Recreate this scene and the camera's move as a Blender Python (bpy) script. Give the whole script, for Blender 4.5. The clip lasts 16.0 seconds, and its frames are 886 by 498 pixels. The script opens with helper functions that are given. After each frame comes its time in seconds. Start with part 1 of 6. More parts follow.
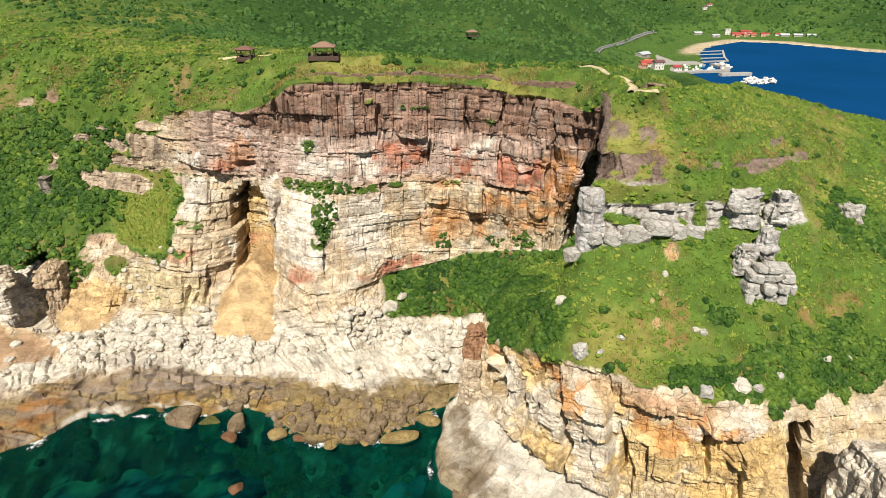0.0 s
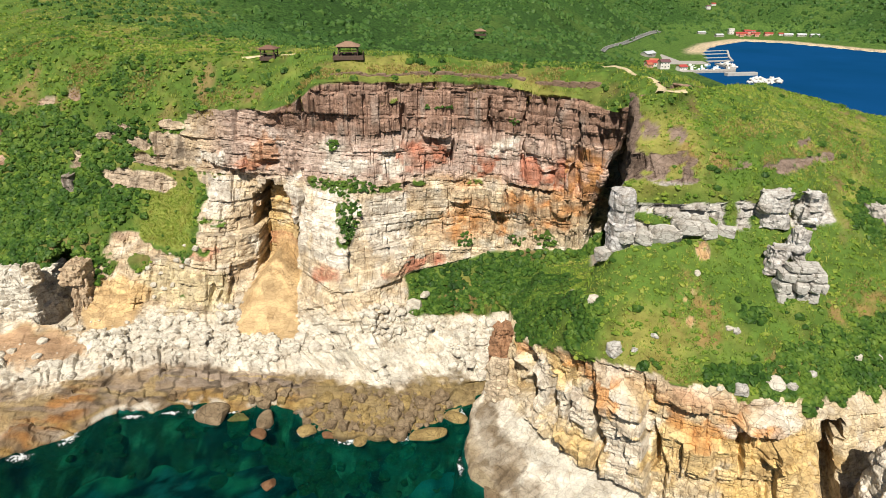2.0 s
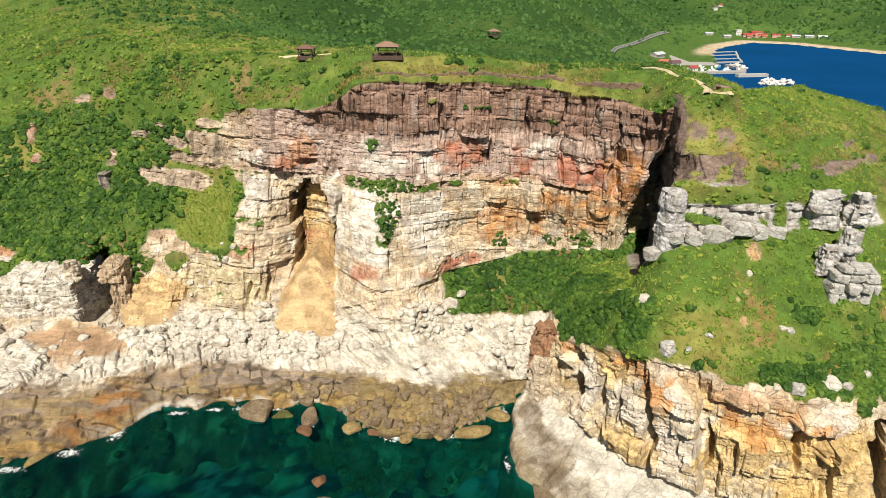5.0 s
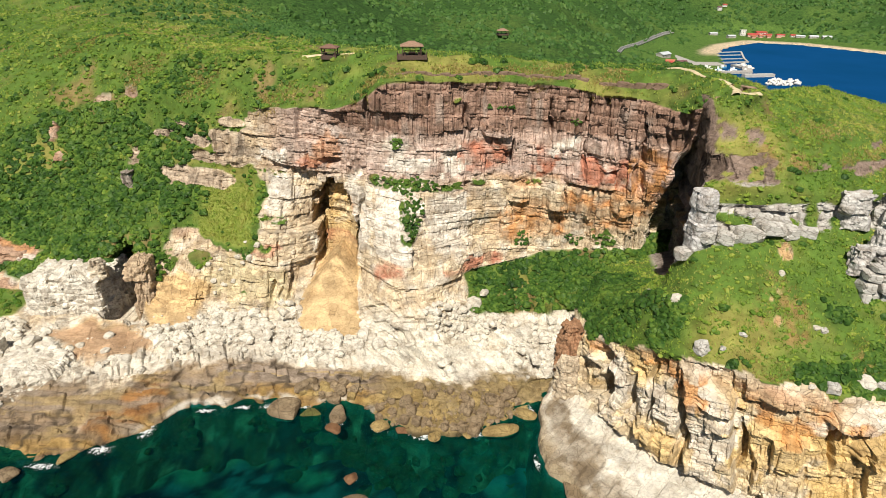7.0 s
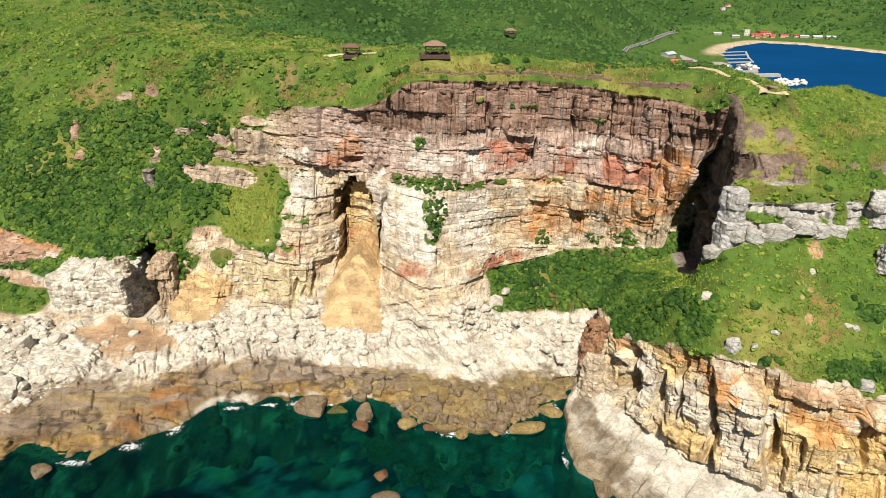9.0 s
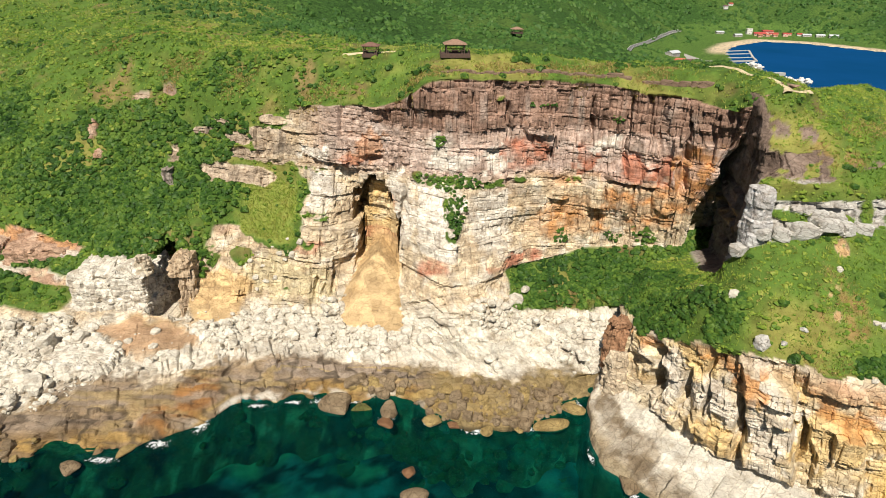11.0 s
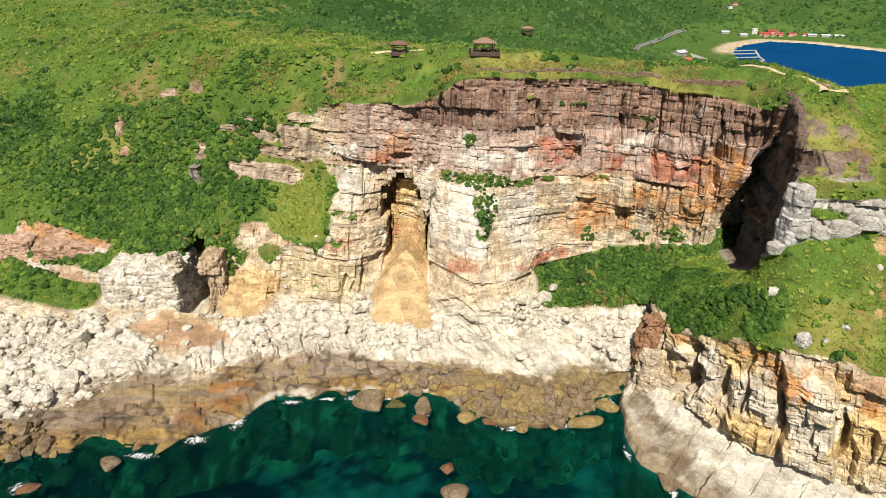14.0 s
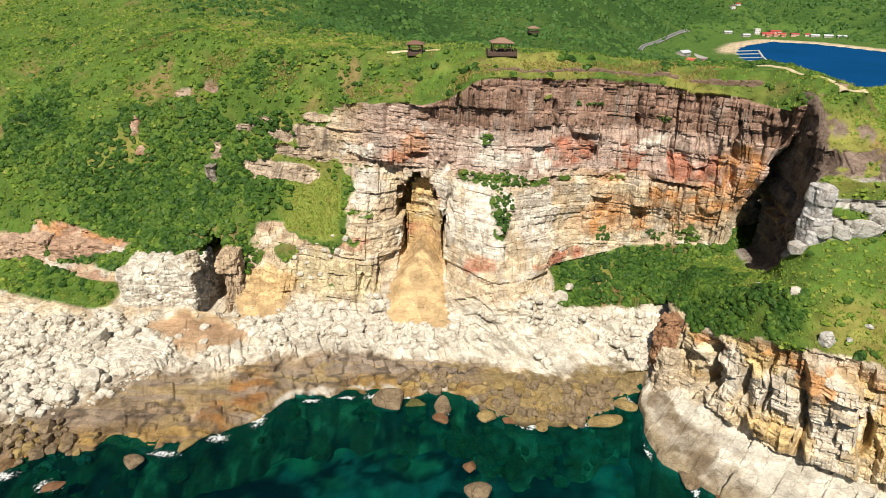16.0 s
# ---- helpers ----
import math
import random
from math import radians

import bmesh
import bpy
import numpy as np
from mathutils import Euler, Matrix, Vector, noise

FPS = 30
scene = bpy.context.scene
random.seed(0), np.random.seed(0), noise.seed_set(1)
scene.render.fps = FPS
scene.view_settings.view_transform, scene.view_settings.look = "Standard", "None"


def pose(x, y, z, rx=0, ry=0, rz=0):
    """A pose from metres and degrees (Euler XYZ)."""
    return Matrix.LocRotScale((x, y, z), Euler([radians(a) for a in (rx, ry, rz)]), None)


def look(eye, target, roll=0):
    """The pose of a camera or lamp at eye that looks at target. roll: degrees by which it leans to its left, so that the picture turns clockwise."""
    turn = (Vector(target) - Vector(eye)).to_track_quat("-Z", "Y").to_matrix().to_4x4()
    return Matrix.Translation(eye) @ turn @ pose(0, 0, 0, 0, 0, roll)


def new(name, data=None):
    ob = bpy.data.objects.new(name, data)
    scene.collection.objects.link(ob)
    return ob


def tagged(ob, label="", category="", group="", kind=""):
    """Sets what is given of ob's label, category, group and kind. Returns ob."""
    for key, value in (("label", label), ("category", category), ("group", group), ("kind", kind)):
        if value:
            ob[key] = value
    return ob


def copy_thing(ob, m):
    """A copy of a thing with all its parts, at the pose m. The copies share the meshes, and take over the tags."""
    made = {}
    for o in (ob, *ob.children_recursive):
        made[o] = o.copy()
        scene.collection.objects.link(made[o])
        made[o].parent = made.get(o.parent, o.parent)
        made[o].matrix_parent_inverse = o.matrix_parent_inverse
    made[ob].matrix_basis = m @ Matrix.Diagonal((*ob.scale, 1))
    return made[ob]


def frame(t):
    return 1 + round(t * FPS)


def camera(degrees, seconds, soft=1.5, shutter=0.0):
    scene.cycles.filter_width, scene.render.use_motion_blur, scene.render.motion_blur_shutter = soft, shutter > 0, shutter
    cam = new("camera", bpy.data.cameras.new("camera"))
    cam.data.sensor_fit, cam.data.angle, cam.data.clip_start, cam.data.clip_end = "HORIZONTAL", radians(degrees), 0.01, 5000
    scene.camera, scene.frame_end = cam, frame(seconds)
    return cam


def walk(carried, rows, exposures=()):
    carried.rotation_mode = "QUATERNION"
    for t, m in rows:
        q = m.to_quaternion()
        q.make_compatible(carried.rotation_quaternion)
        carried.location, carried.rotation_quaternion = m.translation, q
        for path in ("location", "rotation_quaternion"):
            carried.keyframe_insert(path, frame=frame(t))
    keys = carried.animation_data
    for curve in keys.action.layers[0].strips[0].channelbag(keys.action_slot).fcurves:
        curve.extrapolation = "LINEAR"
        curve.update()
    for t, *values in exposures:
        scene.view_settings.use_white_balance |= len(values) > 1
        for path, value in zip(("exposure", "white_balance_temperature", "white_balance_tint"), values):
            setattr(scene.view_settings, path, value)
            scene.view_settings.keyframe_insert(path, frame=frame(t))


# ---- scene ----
cam = camera(74.3, 16.0, soft=0.6)
METRES, EYE, TILT, LEAN, TURN = 40.0, 77.0, -25.0, 0.0, 0.0
ROWS = [
    (0.0, 0.0, 0.0, 0.0, 0.0, 0.0, -0.0),
    (0.5, -0.0322, -0.0063, -0.0016, -0.03, -0.0, -0.04),
    (1.0, -0.0669, -0.0119, -0.0003, -0.02, -0.07, -0.08),
    (1.5, -0.1005, -0.0164, -0.0003, -0.02, -0.1, -0.13),
    (2.0, -0.1351, -0.0205, 0.0003, -0.06, -0.13, -0.16),
    (2.5, -0.1718, -0.0247, 0.0028, -0.08, -0.2, -0.22),
    (3.0, -0.206, -0.0274, 0.0028, -0.06, -0.21, -0.27),
    (3.5, -0.237, -0.0305, -0.001, 0.02, -0.14, -0.34),
    (4.0, -0.2737, -0.0337, -0.0004, 0.01, -0.17, -0.37),
    (6.5, -0.4447, -0.0503, -0.007, -0.02, -0.16, -0.6),
    (7.0, -0.479, -0.0527, -0.005, -0.02, -0.24, -0.62),
    (7.5, -0.5128, -0.0549, -0.0057, -0.02, -0.28, -0.64),
    (8.0, -0.5452, -0.0588, -0.0076, 0.01, -0.28, -0.67),
    (8.5, -0.5783, -0.0629, -0.0082, -0.04, -0.29, -0.65),
    (9.0, -0.6071, -0.0667, -0.0126, -0.02, -0.27, -0.68),
    (11.5, -0.7552, -0.0794, -0.0186, -0.08, -0.39, -0.68),
    (12.0, -0.7832, -0.0812, -0.0215, -0.06, -0.39, -0.7),
    (12.5, -0.8106, -0.0835, -0.0254, -0.03, -0.38, -0.75),
    (13.0, -0.8401, -0.0858, -0.0254, -0.03, -0.41, -0.76),
    (13.5, -0.867, -0.0875, -0.0281, -0.05, -0.41, -0.78),
    (14.0, -0.8944, -0.0893, -0.0286, -0.08, -0.44, -0.8),
    (14.5, -0.9196, -0.091, -0.0301, -0.1, -0.44, -0.82),
    (15.0, -0.9444, -0.0931, -0.0305, -0.09, -0.46, -0.85),
    (15.5, -0.968, -0.0955, -0.0312, -0.1, -0.46, -0.86),
    (16.0, -0.9915, -0.0984, -0.0325, -0.09, -0.46, -0.88),
]
walk(cam, [(t, pose(0, 0, EYE, TILT, LEAN, TURN) @ pose(METRES * x, METRES * y, METRES * z, 90 + pitch, roll, yaw)) for t, x, y, z, yaw, pitch, roll in ROWS])

# world, sun and exposure -------------------------------------------------
SUN_ELEVATION, SUN_AZIMUTH = 52.0, -11.0       # degrees; azimuth from straight behind the camera, minus is to its left
toward_sun = Vector((math.sin(radians(SUN_AZIMUTH)) * math.cos(radians(SUN_ELEVATION)),
                     -math.cos(radians(SUN_AZIMUTH)) * math.cos(radians(SUN_ELEVATION)), math.sin(radians(SUN_ELEVATION))))
world = bpy.data.worlds.new("world")
scene.world = world
world.use_nodes = True
sky = world.node_tree.nodes.new("ShaderNodeTexSky")
sky.sky_type, sky.sun_disc = "NISHITA", False
sky.sun_elevation, sky.sun_rotation = radians(SUN_ELEVATION), math.atan2(toward_sun.x, toward_sun.y)
background = world.node_tree.nodes["Background"]
background.inputs["Strength"].default_value = 0.039
world.node_tree.links.new(sky.outputs[0], background.inputs["Color"])
sun = new("sun", bpy.data.lights.new("sun", "SUN"))
sun.data.energy, sun.data.angle, sun.data.color = 5.4, radians(0.53), (1.0, 0.93, 0.82)
sun.matrix_world = look(toward_sun * 300, (0, 0, 0))
scene.view_settings.exposure = 0.35

# numeric tools -----------------------------------------------------------
def lattice(ix, iy, iz, seed):
    """A random value from 0 to 1 for each lattice cell."""
    h = np.atleast_1d(ix).astype(np.int32).view(np.uint32) * np.uint32(374761393)
    h = h + np.atleast_1d(iy).astype(np.int32).view(np.uint32) * np.uint32(668265263)
    h = h + np.atleast_1d(iz).astype(np.int32).view(np.uint32) * np.uint32(1274126177) + np.uint32((seed * 974634721) & 0xFFFFFFFF)
    h = (h ^ (h >> np.uint32(13))) * np.uint32(1274126177)
    h = (h ^ (h >> np.uint32(16))) * np.uint32(2246822519)
    return ((h ^ (h >> np.uint32(15))) & np.uint32(0xFFFFFF)).astype(np.float32) / np.float32(0xFFFFFF)


def grain(p, size, seed=0):
    """Smooth value noise from -1 to 1."""
    q = np.asarray(p, np.float32) / np.float32(size)
    i = np.floor(q)
    f = q - i
    f = f * f * (3 - 2 * f)
    total = 0
    for dx in (0, 1):
        for dy in (0, 1):
            for dz in (0, 1):
                w = (f[..., 0] if dx else 1 - f[..., 0]) * (f[..., 1] if dy else 1 - f[..., 1]) * (f[..., 2] if dz else 1 - f[..., 2])
                total = total + w * lattice(i[..., 0] + dx, i[..., 1] + dy, i[..., 2] + dz, seed)
    return total * 2 - 1


def cloud(p, size, octaves=3, seed=0):
    total, amp = 0, 1.0
    for k in range(octaves):
        total = total + amp * grain(p, size / 2 ** k, seed + 17 * k)
        amp *= 0.5
    return total / 1.75


def step(a, b, x):
    t = np.clip((x - a) / (b - a), 0, 1)
    return t * t * (3 - 2 * t)


def mix(a, b, w):
    return a + (np.asarray(b) - a) * np.asarray(w)[..., None]


def fracture(s, z, seed, scales, facet=1.0):
    """Relief of bedded, jointed rock: uneven courses of height h cut into blocks of width w, each set back or forward by up to amp,
    its face tilted a little its own way."""
    out = 0
    zero = np.zeros_like(s, dtype=np.int64)
    for k, (h, w, amp) in enumerate(scales):
        sd = seed + 31 * k
        p = np.stack([s, z * 0 + sd * 3.7, z], -1)
        only_z = np.stack([z * 0 + sd, z * 0, z], -1)
        zz = z / h + 0.55 * grain(only_z, 2.6 * h, sd + 13) + 0.12 * grain(p, 9 * h, sd) + 0.035 * grain(p, 1.5 * h, sd + 5)
        li = np.floor(zz)
        lf = zz - li
        width = w * (0.5 + 1.1 * lattice(li, zero, zero, sd + 1) ** 1.5)
        ss = (s + 0.10 * w * grain(p, 2.2 * h, sd + 9)) / width + 10 * lattice(li, zero, zero, sd + 2)
        ss = ss + 0.45 * grain(np.stack([ss, li * 7.3, ss * 0], -1), 2.4, sd + 11)
        bi = np.floor(ss)
        bf = ss - bi
        off = amp * (2 * lattice(li, bi, zero, sd + 3) - 1) + 0.35 * amp * (2 * lattice(li, zero, zero, sd + 4) - 1)
        tilt = facet * amp * ((lattice(li, bi, zero, sd + 6) - 0.5) * (bf - 0.5) * 2.2 + (lattice(li, bi, zero, sd + 7) - 0.5) * (lf - 0.5) * 1.8)
        edge = np.minimum(np.minimum(lf, 1 - lf) * h, np.minimum(bf, 1 - bf) * width)
        out = out + off + tilt - 0.32 * amp * (1 - step(0, 0.16 + 0.02 * h, edge))
    return out


def rail(points, u, key=None):
    """A smooth line through a few plan points, sampled at u (0 to 1): by its length, or by x between the two ends of key."""
    p = np.array(points, float)
    if key:
        t = (p[:, 0] - key[0]) / (key[1] - key[0])
    else:
        t = np.r_[0, np.cumsum(np.linalg.norm(np.diff(p, axis=0), axis=1))]
        t = t / t[-1]
    fine = np.linspace(0, 1, 801)
    line = np.stack([np.interp(fine, t, p[:, k]) for k in range(3)], -1)
    if key:
        line[:, 0] = key[0] + fine * (key[1] - key[0])
    kernel = np.hanning(15)
    kernel /= kernel.sum()
    padded = np.pad(line, ((7, 7), (0, 0)), mode="edge")
    for k in range(1 if key else 0, 3):
        line[:, k] = np.convolve(padded[:, k], kernel, "valid")
    return np.stack([np.interp(u, fine, line[:, k]) for k in range(3)], -1)


def loft(rails, counts, smooth=0.3):
    """A grid (rows, columns, 3) that runs from rail to rail, with that many rows between them; and the rail number of each row."""
    rows, level = [], []
    for k in range(len(rails) - 1):
        n = counts[k]
        for j in range(n + (k == len(rails) - 2)):
            f = j / n
            rows.append(rails[k] * (1 - f) + rails[k + 1] * f)
            level.append(k + f)
    g = np.array(rows)
    for _ in range(int(10 * smooth)):
        g[1:-1] = 0.25 * g[:-2] + 0.5 * g[1:-1] + 0.25 * g[2:]
    return g, np.array(level)


def normals(g):
    a, b = np.gradient(g, axis=1), np.gradient(g, axis=0)
    n = np.cross(a, b)
    return n / np.maximum(np.linalg.norm(n, axis=-1, keepdims=True), 1e-9)


def sheet_object(name, g, colour, material, extra=None, smooth=True, grown=None, soil_material=None):
    """A mesh from a grid, with its base colour (and a mask of plant cover) as attributes."""
    r, c = g.shape[:2]
    idx = np.arange(r * c).reshape(r, c)
    quads = np.stack([idx[:-1, :-1], idx[:-1, 1:], idx[1:, 1:], idx[1:, :-1]], -1).reshape(-1, 4)
    ob = new(name, mesh_from(name, g.reshape(-1, 3), quads, material, smooth))
    if grown is not None:
        ob.data.materials.append(soil_material)
        ob.data.polygons.foreach_set("material_index", (grown[:-1, :-1] > 0.5).astype(np.int32).ravel())
    attr = ob.data.attributes.new("tint", "FLOAT_COLOR", "POINT")
    attr.data.foreach_set("color", np.concatenate([colour.reshape(-1, 3), np.ones((r * c, 1))], 1).astype(np.float32).ravel())
    if extra is not None:
        attr = ob.data.attributes.new("cover", "FLOAT", "POINT")
        attr.data.foreach_set("value", extra.reshape(-1).astype(np.float32))
    return ob


def mesh_from(name, verts, faces, material, smooth=False):
    """A mesh from arrays; faces all have the same number of corners."""
    verts, faces = np.asarray(verts, np.float32), np.asarray(faces, np.int32)
    me = bpy.data.meshes.new(name)
    me.vertices.add(len(verts))
    me.vertices.foreach_set("co", verts.ravel())
    me.loops.add(faces.size)
    me.loops.foreach_set("vertex_index", faces.ravel())
    me.polygons.add(len(faces))
    me.polygons.foreach_set("loop_start", np.arange(0, faces.size, faces.shape[1], dtype=np.int32))
    me.polygons.foreach_set("use_smooth", np.full(len(faces), smooth))
    me.update(calc_edges=True)
    me.materials.append(material)
    return me


def ellipses(x, z, spots):
    """The largest of several soft patches (x, z, half width, half height), with ragged rims."""
    p = np.stack([x, x * 0, z], -1)
    ragged = 0.5 * cloud(p, 3.5, 4, 71)
    best = np.zeros_like(x)
    for cx, cz, rx, rz in spots:
        d = np.hypot((x - cx) / rx, (z - cz) / rz)
        best = np.maximum(best, 1 - step(0.75, 1.15, d + ragged))
    return best

# materials ---------------------------------------------------------------
def material(name):
    m = bpy.data.materials.new(name)
    m.use_nodes = True
    return m, m.node_tree.nodes, m.node_tree.links, m.node_tree.nodes["Principled BSDF"]


def noise_node(nodes, links, coord, scale, detail=4.0, rough=0.6):
    n = nodes.new("ShaderNodeTexNoise")
    n.inputs["Scale"].default_value, n.inputs["Detail"].default_value, n.inputs["Roughness"].default_value = scale, detail, rough
    links.new(coord, n.inputs["Vector"])
    return n.outputs["Fac"]


def ramp_node(nodes, links, fac, stops):
    r = nodes.new("ShaderNodeValToRGB")
    while len(r.color_ramp.elements) < len(stops):
        r.color_ramp.elements.new(0.5)
    for e, (at, colour) in zip(r.color_ramp.elements, stops):
        e.position, e.color = at, (*colour, 1)
    links.new(fac, r.inputs["Fac"])
    return r.outputs["Color"]


def blend_node(nodes, links, kind, fac, a, b):
    n = nodes.new("ShaderNodeMix")
    n.data_type, n.blend_type = "RGBA", kind
    for socket, value in ((n.inputs[0], fac), (n.inputs[6], a), (n.inputs[7], b)):
        if isinstance(value, (int, float)):
            socket.default_value = value
        elif isinstance(value, tuple):
            socket.default_value = (*value, 1)
        else:
            links.new(value, socket)
    return n.outputs[2]


def stone_material(name, attribute="tint", colour=None, cracks=0.5, bump=0.35, rough=0.9, beds=None, lines=0.6, streaks=0.0):
    """Weathered jointed rock: the base colour of the bed, mottled, stained, and broken into blocks along straight cracks."""
    m, nodes, links, bsdf = material(name)
    coord = nodes.new("ShaderNodeTexCoord").outputs["Object"]
    if colour:
        base = colour
    else:
        a = nodes.new("ShaderNodeAttribute")
        a.attribute_name = attribute
        base = a.outputs["Color"]
    stretch = nodes.new("ShaderNodeMapping")
    stretch.inputs["Scale"].default_value = (1, 1, 1.5)
    links.new(coord, stretch.inputs["Vector"])
    coarse = noise_node(nodes, links, stretch.outputs[0], 0.32, 6)
    fine = noise_node(nodes, links, stretch.outputs[0], 3.4, 9, 0.8)
    c = blend_node(nodes, links, "MULTIPLY", 1.0, base, ramp_node(nodes, links, coarse, [(0.3, (0.72, 0.67, 0.61)), (0.5, (1, 1, 1)), (0.72, (1.17, 1.18, 1.18))]))
    c = blend_node(nodes, links, "MULTIPLY", 1.0, c, ramp_node(nodes, links, fine, [(0.28, (0.60, 0.56, 0.52)), (0.46, (1, 1, 1)), (0.70, (1.26, 1.24, 1.21))]))
    if beds:                                             # thin dark partings along the beds
        along = nodes.new("ShaderNodeMapping")
        along.inputs["Scale"].default_value = beds
        links.new(coord, along.inputs["Vector"])
        parting = noise_node(nodes, links, along.outputs[0], 1.0, 7, 0.7)
        c = blend_node(nodes, links, "MULTIPLY", lines, c, ramp_node(nodes, links, parting, [(0.36, (0.34, 0.29, 0.24)), (0.43, (1, 1, 1)), (0.62, (1, 1, 1)), (0.72, (1.15, 1.12, 1.06))]))
    if streaks:                                          # stains that rain has washed down the face
        down = nodes.new("ShaderNodeMapping")
        down.inputs["Scale"].default_value = (0.9, 0.9, 0.09)
        links.new(coord, down.inputs["Vector"])
        wash = noise_node(nodes, links, down.outputs[0], 1.0, 6, 0.65)
        c = blend_node(nodes, links, "MULTIPLY", streaks, c, ramp_node(nodes, links, wash, [(0.34, (0.42, 0.36, 0.32)), (0.47, (1, 1, 1)), (0.6, (1, 1, 1)), (0.72, (1.18, 1.17, 1.15))]))
    drift = nodes.new("ShaderNodeTexNoise")
    drift.inputs["Scale"].default_value, drift.inputs["Detail"].default_value = 1.1, 2
    links.new(coord, drift.inputs["Vector"])
    warp = nodes.new("ShaderNodeVectorMath")
    warp.operation = "MULTIPLY_ADD"
    warp.inputs[1].default_value = (0.22, 0.22, 0.15)
    links.new(drift.outputs["Color"], warp.inputs[0])
    links.new(stretch.outputs[0], warp.inputs[2])
    heights = []
    for scale, width, dark in ((0.40, 0.020, 0.16), (1.05, 0.040, 0.34)):
        cell = nodes.new("ShaderNodeTexVoronoi")
        edge = nodes.new("ShaderNodeTexVoronoi")
        edge.feature = "DISTANCE_TO_EDGE"
        for v in (cell, edge):
            v.inputs["Scale"].default_value = scale
            v.inputs["Randomness"].default_value = 0.85
            links.new(warp.outputs[0], v.inputs["Vector"])
        tone = nodes.new("ShaderNodeSeparateColor")
        links.new(cell.outputs["Color"], tone.inputs[0])
        heights.append(tone.outputs[0])
        c = blend_node(nodes, links, "MULTIPLY", cracks, c, ramp_node(nodes, links, tone.outputs[0], [(0.0, (0.70, 0.66, 0.62)), (0.5, (1, 1, 1)), (1.0, (1.16, 1.15, 1.13))]))
        c = blend_node(nodes, links, "MULTIPLY", min(1.0, 1.4 * cracks), c, ramp_node(nodes, links, edge.outputs["Distance"], [(0.0, (dark, dark * 0.9, dark * 0.82)), (width, (1, 1, 1))]))
    links.new(c, bsdf.inputs["Base Color"])
    bsdf.inputs["Roughness"].default_value = rough
    bsdf.inputs["Specular IOR Level"].default_value = 0.25
    normal = None
    for source, distance, strength in ((heights[0], 0.5, bump * cracks), (heights[1], 0.25, bump * cracks), (fine, 0.3, bump)):
        b = nodes.new("ShaderNodeBump")
        b.inputs["Strength"].default_value, b.inputs["Distance"].default_value = strength, distance
        links.new(source, b.inputs["Height"])
        if normal:
            links.new(normal, b.inputs["Normal"])
        normal = b.outputs[0]
    links.new(normal, bsdf.inputs["Normal"])
    return m


def plain_material(name, colour, rough=0.6, metal=0.0, vary=0.15, scale=3.0):
    """A painted, sawn or cast surface with slight stains."""
    m, nodes, links, bsdf = material(name)
    coord = nodes.new("ShaderNodeTexCoord").outputs["Object"]
    fac = noise_node(nodes, links, coord, scale, 5, 0.65)
    lo, hi = tuple(1 - vary for _ in range(3)), tuple(1 + vary for _ in range(3))
    c = blend_node(nodes, links, "MULTIPLY", 1.0, colour, ramp_node(nodes, links, fac, [(0.3, lo), (0.7, hi)]))
    links.new(c, bsdf.inputs["Base Color"])
    bsdf.inputs["Roughness"].default_value, bsdf.inputs["Metallic"].default_value = rough, metal
    return m


def leaf_material(name, stops, rough=0.55):
    """Leaves whose colour differs from clump to clump and, more slowly, from place to place."""
    m, nodes, links, bsdf = material(name)
    geo = nodes.new("ShaderNodeNewGeometry")
    place = noise_node(nodes, links, geo.outputs["Position"], 0.06, 4, 0.6)
    add = nodes.new("ShaderNodeMath")
    add.operation = "MULTIPLY_ADD"
    links.new(geo.outputs["Random Per Island"], add.inputs[0])
    add.inputs[1].default_value = 0.4
    near = noise_node(nodes, links, geo.outputs["Position"], 0.45, 3, 0.6)
    both_scales = nodes.new("ShaderNodeMath")
    both_scales.operation = "ADD"
    links.new(place, both_scales.inputs[0])
    links.new(near, both_scales.inputs[1])
    sub = nodes.new("ShaderNodeMath")
    sub.operation = "MULTIPLY_ADD"
    links.new(both_scales.outputs[0], sub.inputs[0])
    sub.inputs[1].default_value, sub.inputs[2].default_value = 1.5, -1.15
    links.new(sub.outputs[0], add.inputs[2])
    c = ramp_node(nodes, links, add.outputs[0], stops)
    links.new(c, bsdf.inputs["Base Color"])
    bsdf.inputs["Roughness"].default_value = rough
    bsdf.inputs["Specular IOR Level"].default_value = 0.2
    shine = nodes.new("ShaderNodeBsdfTranslucent")
    links.new(c, shine.inputs["Color"])
    both = nodes.new("ShaderNodeMixShader")
    both.inputs[0].default_value = 0.25
    links.new(bsdf.outputs[0], both.inputs[1])
    links.new(shine.outputs[0], both.inputs[2])
    links.new(both.outputs[0], nodes["Material Output"].inputs["Surface"])
    return m


rock_mat = stone_material("bedded_rock", cracks=0.55, bump=0.5, beds=(0.25, 0.25, 2.0), lines=0.35, streaks=0.55)
shelf_mat = stone_material("worn_rock", cracks=0.36, bump=0.8, beds=(0.30, 1.1, 1.1), lines=0.35)
ground_mat = stone_material("soil_and_turf", cracks=0.0, bump=0.5)


